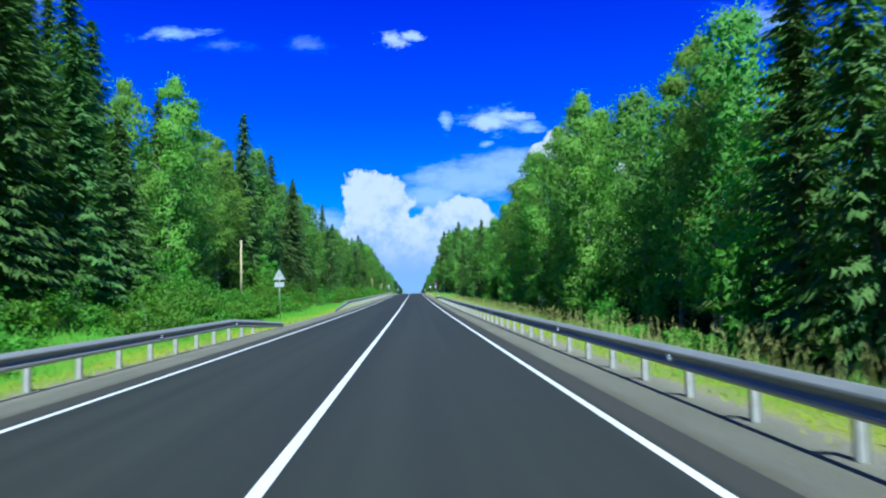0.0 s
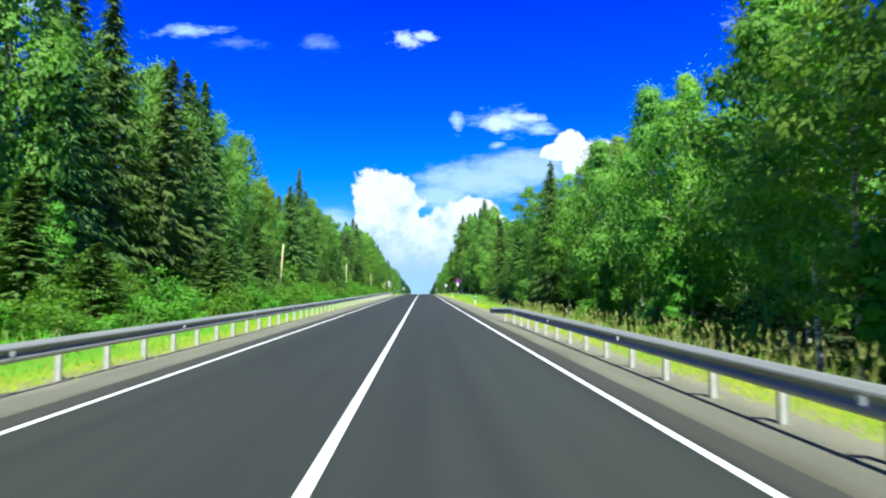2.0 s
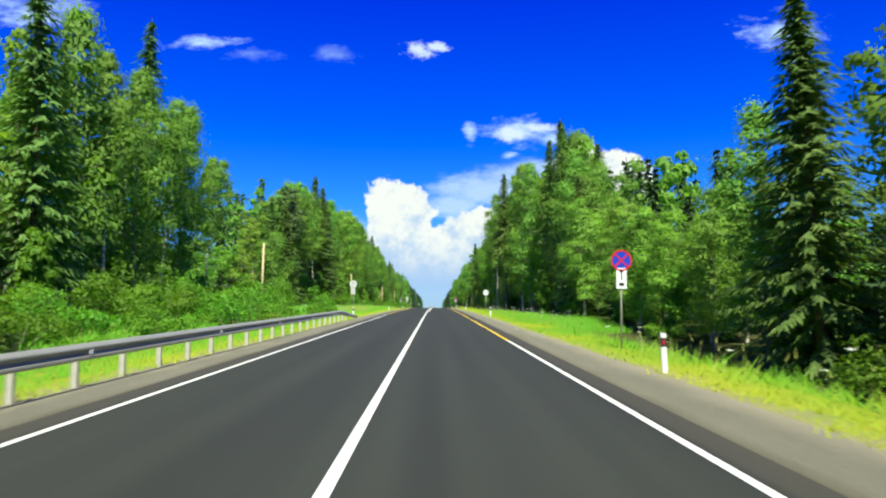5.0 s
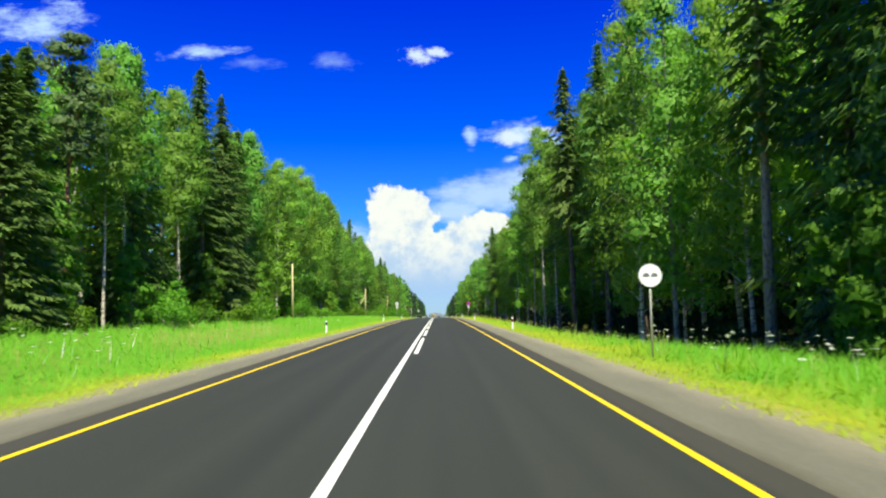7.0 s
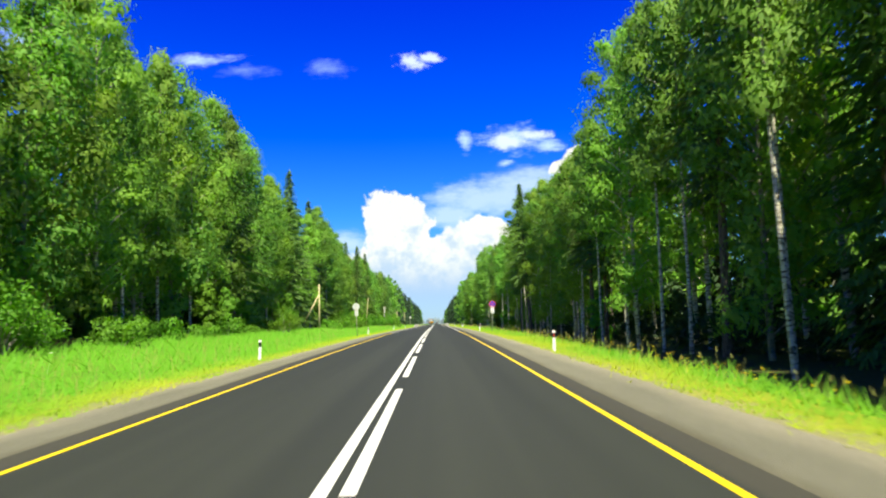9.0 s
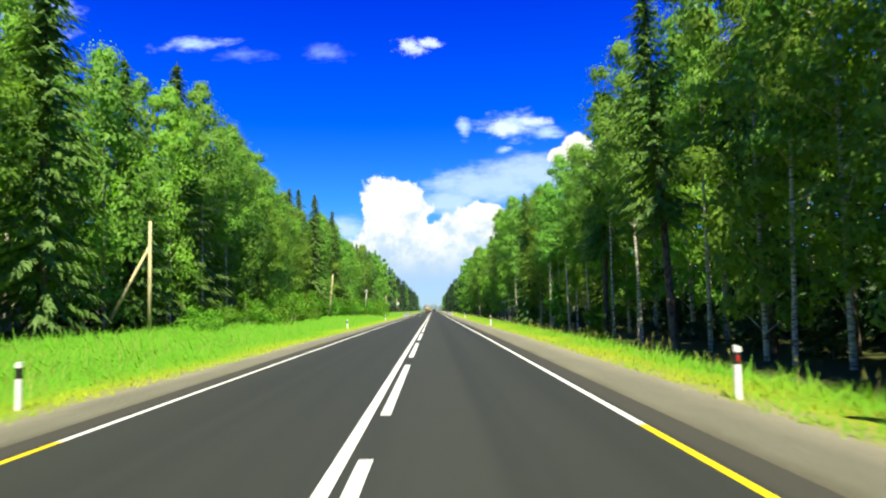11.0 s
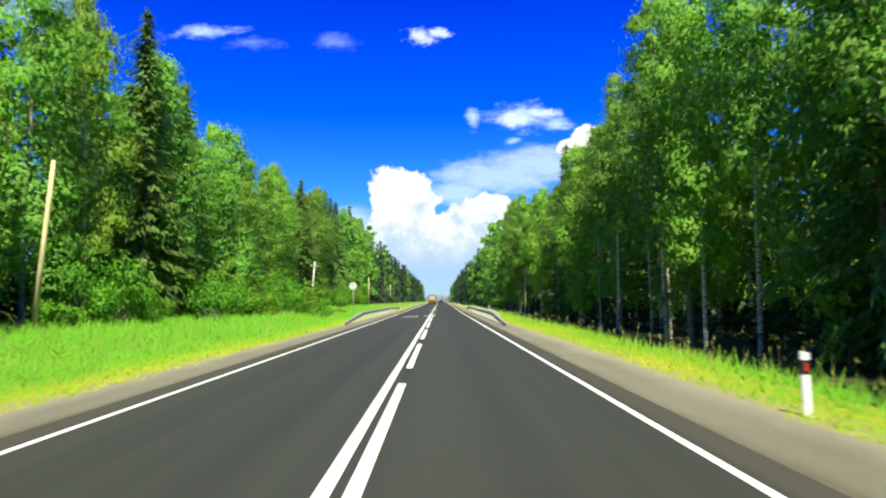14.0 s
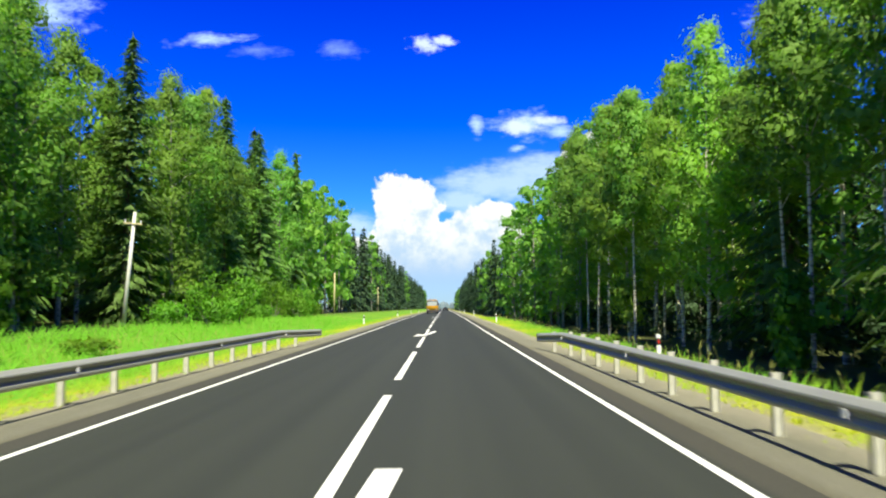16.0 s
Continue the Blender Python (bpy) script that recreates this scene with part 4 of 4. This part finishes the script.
def build_guardrail(side, x, y0, y1, start=0.0, end=0.0, end_in=0.0, label="", height=.60, x_far=None, bend=5.0, proud=-.035):
    """A steel crash barrier on posts every two metres; start, end: length over which the beam runs down to the ground."""
    rail = empty("guardrail", pose(0, 0, 0), label, "guardrail", "steel guardrails")
    prof = rail_profile()
    n = len(prof)
    stations = sorted(set(list(np.arange(y0, y1, 2.0)) + [y0 + start, y1 - end, y1 - bend, y1]))
    verts, faces, base_x = [], [], {}

    def middle(y):
        low = 0.0
        if start and y < y0 + start:
            low = 1 - (y - y0) / start
        if end and y > y1 - end:
            low = (y - (y1 - end)) / end
        dip = .13 * max(0.0, (y - (y1 - bend)) / bend) if end_in else 0.0
        inward = end_in * max(0.0, (y - (y1 - bend)) / bend) if end_in else 0.0
        return np.interp(y, (y0, y1), (x, x if x_far is None else x_far)) - side * inward, height - (height - .10) * low - dip

    for y in stations:
        mx, mz = middle(y)
        zz = rise(y) - .07
        for a, b in prof:
            verts.append((mx - side * (.20 + a), y, zz + mz + b * (1 if mz > .3 else .8)))
    for j in range(len(stations) - 1):
        for i in range(n):
            q = (i + 1) % n
            faces.append((j * n + i, j * n + q, (j + 1) * n + q, (j + 1) * n + i))
    faces += [tuple(range(n)), tuple(reversed(range((len(stations) - 1) * n, len(stations) * n)))]
    child("beam", mesh_of("beam", verts, faces, STEEL), rail)
    if end_in:
        # rounded steel end plate
        mx, mz = middle(y1)
        bm = box(bmesh.new(), 0, 0, 0, .05, .32, .30, .02)
        child("end_plate", from_bm("end_plate", bm, STEEL), rail, pose(mx - side * .22, y1 + .12, rise(y1) - .07 + mz, 0, 0, 15 * side))
    for k, y in enumerate(np.arange(y0 + (start * .6 if start else 1), y1 - (end * .5 if end else .6), 2.0)):
        mx, mz = middle(y)
        top = mz + .155 + proud
        m = pose(mx, y, rise(y) - .10)
        key = round(top, 2)
        if key not in POSTS:
            bm = bmesh.new()
            box(bm, 0, 0, (top - .5) / 2, .10, .010, top + .5)
            box(bm, .054, 0, (top - .5) / 2, .009, .085, top + .5)
            box(bm, -.054, 0, (top - .5) / 2, .009, .085, top + .5)
            POSTS[key] = from_bm("post", bm, POST_STEEL)
        child("post", POSTS[key], rail, m)
        if mz > .40:
            child("bracket", BRACKET, rail, pose(mx - side * .11, y, rise(y) - .07 + mz))
            if k % 4 == 1:
                child("reflector", REFLECTOR, rail, pose(mx - side * .30, y, rise(y) - .07 + mz, 0, 0, 90 if side < 0 else -90), "small white reflector")
    return rail


POSTS = {}
BRACKET = from_bm("bracket", box(bmesh.new(), 0, 0, 0, .18, .09, .16, .01), POST_STEEL)
REFLECT_WHITE = plain("reflector_white", (.85, .85, .82), .25, vary=.1)
REFLECTOR = from_bm("reflector", box(box(bmesh.new(), 0, 0, 0, .09, .015, .09, .004), 0, .02, 0, .03, .05, .03), REFLECT_WHITE)

build_guardrail(1, 5.34, -24.6, 105, 0, 0, .40, "galvanised steel guardrail along the gravel shoulder, open end turned in", .585, 5.12)
build_guardrail(-1, -5.58, -23.8, 37, 0, 10, 0, "galvanised steel guardrail whose end runs down into the verge")
build_guardrail(-1, -5.60, 61.5, 229, 13, 10, 0, "long galvanised steel guardrail with a low ramped start", .63)
build_guardrail(-1, -5.45, 523.2, 577, 12, 0, .65, "short steel guardrail beside the white edge line, ramped at one end")
build_guardrail(1, 5.06, 517.55, 570, 12, 0, .35, "short steel guardrail before dark woods, ramped at one end", .575, None, 3.0, .065)

WHITE_PLASTIC = plain("white_plastic", (.80, .80, .78), .5, vary=.12)
BLACK_PLASTIC = plain("black_plastic", (.02, .02, .02), .5)
RED_REFLECT = plain("red_reflector", (.55, .02, .015), .3)


def build_delineator(side, x, y, first=[None]):
    m = pose(x, y, land(x, y) - .02, RNG.normal(0, 1), RNG.normal(0, 1), 0 if side > 0 else 180)
    group = "marker posts along the shoulders"
    if first[0] is not None:
        return copy_thing(first[0], m)
    ob = empty("marker_post", m, "white plastic marker post with black band and reflector in the grass", "marker post", group)

    def slab(name, z0, z1, w, d, mat, slant=0.0):
        bm = bmesh.new()
        v = [bm.verts.new(p) for p in ((-w / 2, -d / 2, z0), (w / 2, -d / 2, z0), (w / 2, d / 2, z0), (-w / 2, d / 2, z0),
                                       (-w / 2, -d / 2, z1), (w / 2, -d / 2, z1 - slant), (w / 2, d / 2, z1 - slant), (-w / 2, d / 2, z1))]
        for f in ((0, 3, 2, 1), (4, 5, 6, 7), (0, 1, 5, 4), (1, 2, 6, 5), (2, 3, 7, 6), (3, 0, 4, 7)):
            bm.faces.new([v[i] for i in f])
        bmesh.ops.bevel(bm, geom=[e for e in bm.edges if abs(e.verts[0].co.z - e.verts[1].co.z) > .1], offset=.018, segments=2, affect="EDGES")
        return from_bm(name, bm, mat)

    child("post", slab("post", -.3, .58, .115, .075, WHITE_PLASTIC), ob)
    child("black_band", slab("black_band", .58, .78, .117, .077, BLACK_PLASTIC), ob, label="black band")
    child("cap", slab("cap", .78, .90, .115, .075, WHITE_PLASTIC, .03), ob)
    child("reflector", from_bm("reflector", box(bmesh.new(), 0, -.042, .68, .045, .012, .11, .004), RED_REFLECT), ob, label="red reflector")
    first[0] = ob
    return ob


for y_ in (137, 187, 236, 287, 337, 387, 437.3, 487, 612, 662, 712, 762):
    build_delineator(1, 5.95, y_ - 1.2)
for y_ in (235.4, 286.4, 337, 387, 437, 487, 612, 662, 712, 762):
    build_delineator(-1, -6.45, y_ + .2)
build_delineator(1, 7.06, 564.2)

SIGN_BACK = plain("sign_back_grey", (.62, .64, .60), .5, .1)
SIGN_WHITE = plain("sign_white", (.80, .80, .78), .45, vary=.06)
SIGN_BLUE = plain("sign_blue", (.015, .05, .50), .4, vary=.1)
SIGN_RED = plain("sign_red", (.65, .02, .025), .4, vary=.1)
SIGN_GREY = plain("sign_grey", (.22, .22, .23), .5)


def disc(r0, r1, z, thick, n=40):
    """A flat ring or disc that faces -y, at depth z."""
    verts, faces = [], []
    for i in range(n):
        c, s = math.cos(6.28318 * i / n), math.sin(6.28318 * i / n)
        verts += [(r1 * c, z, r1 * s), (r1 * c, z + thick, r1 * s), (r0 * c, z, r0 * s), (r0 * c, z + thick, r0 * s)]
    for i in range(n):
        a, b = 4 * i, 4 * ((i + 1) % n)
        faces += [(a, b, b + 1, a + 1), (a, a + 2, b + 2, b), (a + 1, b + 1, b + 3, a + 3), (a + 2, a + 3, b + 3, b + 2)]
    return verts, faces


def sign_base(x, y, label, height, turn=0.0):
    ob = empty("road_sign", pose(x, y, land(x, y), 0, RNG.normal(0, .8), turn), label, "road sign", "road signs")
    child("pole", from_bm("pole", tube(bmesh.new(), 0, .05, -.4, height, .032, .032, 12), STEEL, True), ob)
    for down in (.25, .62):
        child("clamp", from_bm("clamp", box(bmesh.new(), 0, .025, height - down, .22, .03, .04, .004), STEEL), ob)
    return ob


def plate_with(ob, dz, w, h, bars):
    p = child("plate", from_bm("plate", box(bmesh.new(), 0, 0, dz, w, .012, h, .004), SIGN_WHITE), ob, label="white rectangular plate")
    for bx, bz, bw, bh in bars:
        child("mark", from_bm("mark", box(bmesh.new(), bx, -.010, dz + bz, bw, .006, bh), BLACK_PLASTIC), p)


def no_stopping(x, y, centre):
    ob = sign_base(x, y, "blue round sign with red rim and cross above a white plate", centre + .3)
    face = child("face", mesh_of("face", *disc(.002, .35, 0, .012), SIGN_BLUE), ob)
    for r in (0, 1):
        bm = box(bmesh.new(), 0, -.008, 0, .62, .006, .05, m=pose(0, 0, 0, 0, 45 + 90 * r, 0))
        if r:
            bmesh.ops.translate(bm, vec=(0, -.003, 0), verts=bm.verts)
        child("bar", from_bm("bar", bm, SIGN_RED), face)
    child("rim", mesh_of("rim", *disc(.300, .352, -.012, .010), SIGN_RED), face)
    for s in ob.children:
        if s.name.startswith("face"):
            s.matrix_basis = pose(0, 0, centre)
    plate_with(ob, centre - .60, .35, .70, ((0, .12, .035, .35), (0, .24, .14, .05), (0, -.2, .16, .10)))


def no_overtaking_end(x, y, centre):
    ob = sign_base(x, y, "white round sign with grey symbols on a thin steel pole", centre + .3)
    face = child("face", mesh_of("face", *disc(.002, .35, 0, .012), SIGN_WHITE), ob, pose(0, 0, centre))
    child("rim", mesh_of("rim", *disc(.335, .352, -.004, .003), SIGN_GREY), face)
    for cx in (-.12, .12):
        bm = box(bmesh.new(), cx, -.006, 0, .19, .006, .06, .012)
        box(bm, cx, -.006, .045, .11, .006, .05)
        child("symbol", from_bm("symbol", bm, SIGN_GREY), face)


def sign_from_behind(x, y, centre, shape, plate):
    words = {"disc": "round sign seen from its grey back on a steel pole", "triangle": "triangular sign seen from its grey back on a steel pole"}
    ob = sign_base(x, y, words[shape], centre + .3, 180)
    if shape == "disc":
        child("face", mesh_of("face", *disc(.002, .35, 0, .012), SIGN_BACK), ob, pose(0, 0, centre))
    else:
        tri = ((-.45, -.26), (.45, -.26), (0, .52))
        verts = [(a, d, b) for d in (0, .012) for a, b in tri]
        child("face", mesh_of("face", verts, ((0, 1, 2), (5, 4, 3), (0, 3, 4, 1), (1, 4, 5, 2), (2, 5, 3, 0)), SIGN_BACK), ob, pose(0, 0, centre))
    if plate:
        child("plate", from_bm("plate", box(bmesh.new(), 0, 0, centre - .62, .36 if plate == 1 else .7, .012, .70 if plate == 1 else .35, .004), SIGN_BACK), ob)


no_stopping(7.15, 194, 2.95)
no_overtaking_end(7.25, 259, 2.48)
no_stopping(7.05, 382, 2.9)
sign_from_behind(-8.4, 53, 3.2, "triangle", 2)
sign_from_behind(-6.85, 239.5, 3.1, "disc", 1)
sign_from_behind(-7.0, 381, 3.1, "disc", 1)
sign_from_behind(-7.1, 544.5, 3.15, "disc", 0)


def build_pole(x, y, height, brace, arm, wood=True, lean=0.0):
    mat = WOOD_POLE if wood else CONCRETE
    ob = empty("utility_pole", pose(x, y, land(x, y), RNG.normal(0, 1.0), lean, 0),
               "weathered wooden utility pole at the foot of the woods" if wood else "pale utility pole with a short crossarm in the grass",
               "utility pole", "utility poles beside the road")
    child("shaft", from_bm("shaft", tube(bmesh.new(), 0, 0, -.5, height, .14, .10, 12), mat, True), ob)
    if brace:
        bm = bmesh.new()
        bmesh.ops.create_cone(bm, cap_ends=True, segments=10, radius1=.11, radius2=.09, depth=6.6, matrix=pose(-1.55, 0, 2.8, 0, 28, 0))
        child("brace", from_bm("brace", bm, mat, True), ob, label="slanting timber brace")
    if arm:
        bm = box(bmesh.new(), 0, -.12, height - .75, 1.2, .09, .10, .01)
        child("crossarm", from_bm("crossarm", bm, WOOD_POLE), ob)
        for ix in (-.5, .5):
            child("insulator", from_bm("insulator", tube(bmesh.new(), ix, -.12, height - .70, height - .52, .05, .03, 8), SIGN_WHITE), ob)


for x_, y_, h_, b_, a_, w_, lean_ in (
        (-17.6, 80, 7.2, 0, 0, 1, -.5), (-18.5, 167, 7.2, 0, 0, 1, 4.0), (-18.2, 250, 7.3, 0, 0, 1, 1.0), (-17.6, 331, 7.2, 0, 0, 1, -.8), (-17.3, 421, 7.3, 1, 0, 1, .5),
        (-18.6, 511, 8.2, 0, 0, 1, 5.6), (-19.3, 590, 7.4, 0, 1, 0, 5.0), (-18.3, 672, 7.2, 0, 0, 1, 1.0), (-18.0, 755, 7.2, 0, 0, 1, 0.0)):
    build_pole(x_, y_, h_, b_, a_, w_, lean_)

# ---- painted marks on the carriageway ----


def build_marks():
    def flat(name, outline, y, x, label):
        """A flat painted shape given by its outline in metres about a place on the road."""
        bm = bmesh.new()
        f = bm.faces.new([bm.verts.new((x + a, y + b, rise(y + b) + .009)) for a, b in outline])
        bmesh.ops.triangulate(bm, faces=[f])
        if bm.faces and next(iter(bm.faces)).normal.z < 0:
            bmesh.ops.reverse_faces(bm, faces=bm.faces)
        return tagged(new(name, from_bm(name, bm, WHITE_LINE)), label, "road marking", kind="structure")

    # arrow that leads from the middle of the road into the left lane: a broad barbed head and a curved, widening tail
    head = [(-.51, -1.6), (-.36, 1.25), (-.10, 1.05)]
    upper = [(-.10 + .51 * q ** .8, 1.05 + 4.7 * q ** 1.7) for q in (.2, .4, .6, .8, 1.0)]
    lower = [(.10 + .58 * q ** .85, .75 + 5.0 * q ** 1.75) for q in (1.0, .8, .6, .4, .2, 0.0)]
    arrow = head + upper + lower + [(.33, .25), (-.06, -.65)]
    for y in (545.2, 582.5, 640.0):
        flat("lane_arrow", arrow, y, 0, "white curved lane-change arrow painted across the centre line")
    n, cx0, cy0 = 48, -1.70, 542.88
    bm = bmesh.new()
    vs = []
    for i in range(n):
        c, q = math.cos(6.28318 * i / n), math.sin(6.28318 * i / n)
        vs.append([bm.verts.new((cx0 + r * c, cy0 + 2.17 * r * q, rise(cy0 + 2.17 * r * q) + .007)) for r in (.615, .745)])
    for i in range(n):
        a, b = vs[i], vs[(i + 1) % n]
        bm.faces.new((a[0], a[1], b[1], b[0]))
    sign = tagged(new("painted_sign", from_bm("painted_sign", bm, WHITE_LINE)), "white painted ring with two symbols on the asphalt", "road marking", kind="structure")
    for cx in (-.30, .28):
        # a car in outline: solid roof, open body below
        for name, shape in (("roof", ((-.17, .06), (.20, .06), (.13, .42), (-.20, .42))), ("sill", ((-.25, -.52), (.22, -.52), (.22, -.42), (-.25, -.42))),
                            ("front", ((-.25, -.42), (-.19, -.42), (-.17, .06), (-.23, .06))), ("rear", ((.16, -.42), (.22, -.42), (.25, .12), (.20, .06)))):
            bm = bmesh.new()
            bm.faces.new([bm.verts.new((cx0 + cx + u, cy0 + v, rise(cy0 + v) + .008)) for u, v in shape])
            child(name, from_bm(name, bm, WHITE_LINE), sign)


build_marks()

# ---- the bus far ahead ----


def build_bus(x, y):
    ob = empty("bus", pose(x, y, rise(y)), "orange-yellow bus with a pale windscreen driving on the road", "bus")
    orange = plain("bus_paint", (.85, .42, .02), .35, vary=.08)
    glass = plain("bus_glass", (.45, .48, .47), .12, vary=.2)
    w, h, length = 2.45, 2.9, 8.5
    child("body", from_bm("body", box(bmesh.new(), 0, length / 2, .35 + (h - .35) / 2, w, length, h - .35, .16), orange, True), ob)
    dark = plain("bus_upper_grey", (.10, .11, .11), .4)
    child("upper_body", from_bm("upper_body", box(bmesh.new(), 0, length / 2, 2.22, w + .02, length + .02, 1.26, .12), dark, True), ob, label="dark upper body")
    child("windscreen", from_bm("windscreen", box(bmesh.new(), 0, -.02, 2.10, 2.1, .06, .85, .03), glass), ob, label="pale windscreen")
    child("bumper", from_bm("bumper", box(bmesh.new(), 0, -.06, .55, 2.4, .2, .28, .05), plain("bumper_grey", (.08, .08, .08))), ob)
    child("roof_hatch", from_bm("roof_hatch", box(bmesh.new(), 0, 3, h + .06, 1.7, 3.4, .22, .06), plain("roof_grey", (.16, .17, .17))), ob)
    tyre = plain("tyre_rubber", (.02, .02, .02), .9)
    lamp = plain("lamp_glass", (.7, .7, .66), .2)
    for sx in (-1, 1):
        child("headlight", from_bm("headlight", box(bmesh.new(), sx * .92, -.02, .92, .30, .06, .20, .03), lamp), ob)
        child("side_mirror", from_bm("side_mirror", box(bmesh.new(), sx * 1.36, .1, 2.1, .16, .1, .34, .03), tyre), ob)
        for wy in (1.3, 6.4):
            bm = bmesh.new()
            bmesh.ops.create_cone(bm, cap_ends=True, segments=20, radius1=.45, radius2=.45, depth=.28, matrix=pose(sx * 1.08, wy, .45, 0, 90, 0))
            wheel = child("wheel", from_bm("wheel", bm, tyre), ob)
            bm = bmesh.new()
            bmesh.ops.create_cone(bm, cap_ends=True, segments=16, radius1=.24, radius2=.20, depth=.06, matrix=pose(sx * 1.24, wy, .45, 0, 90, 0))
            child("rim", from_bm("rim", bm, STEEL), wheel)


build_bus(-1.35, 700)


def build_car(x, y):
    """A dark saloon far ahead, seen from behind."""
    ob = empty("car", pose(x, y, rise(y)), "dark saloon car far ahead on the asphalt", "car")
    paint_, glass, tyre = plain("car_paint", (.03, .035, .045), .3), plain("car_glass", (.03, .035, .04), .1), bpy.data.materials["tyre_rubber"]
    bm = box(bmesh.new(), 0, 2.2, .68, 1.76, 4.4, .62, .14)
    child("body", from_bm("body", bm, paint_, True), ob)
    bm = bmesh.new()
    v = [bm.verts.new(p) for p in ((-.80, .5, .95), (.80, .5, .95), (.80, 3.3, .95), (-.80, 3.3, .95), (-.62, 1.1, 1.46), (.62, 1.1, 1.46), (.62, 2.6, 1.46), (-.62, 2.6, 1.46))]
    for f in ((4, 5, 6, 7), (0, 1, 5, 4), (1, 2, 6, 5), (2, 3, 7, 6), (3, 0, 4, 7)):
        bm.faces.new([v[i] for i in f])
    child("cabin", from_bm("cabin", bm, glass), ob, label="dark glazed cabin")
    red = plain("tail_light_red", (.5, .02, .02), .3)
    for sx in (-1, 1):
        child("tail_light", from_bm("tail_light", box(bmesh.new(), sx * .68, -.01, .82, .30, .05, .13, .02), red), ob)
        for wy in (.85, 3.5):
            bm = bmesh.new()
            bmesh.ops.create_cone(bm, cap_ends=True, segments=18, radius1=.32, radius2=.32, depth=.2, matrix=pose(sx * .80, wy, .32, 0, 90, 0))
            child("wheel", from_bm("wheel", bm, tyre), ob)


build_car(1.8, 800)
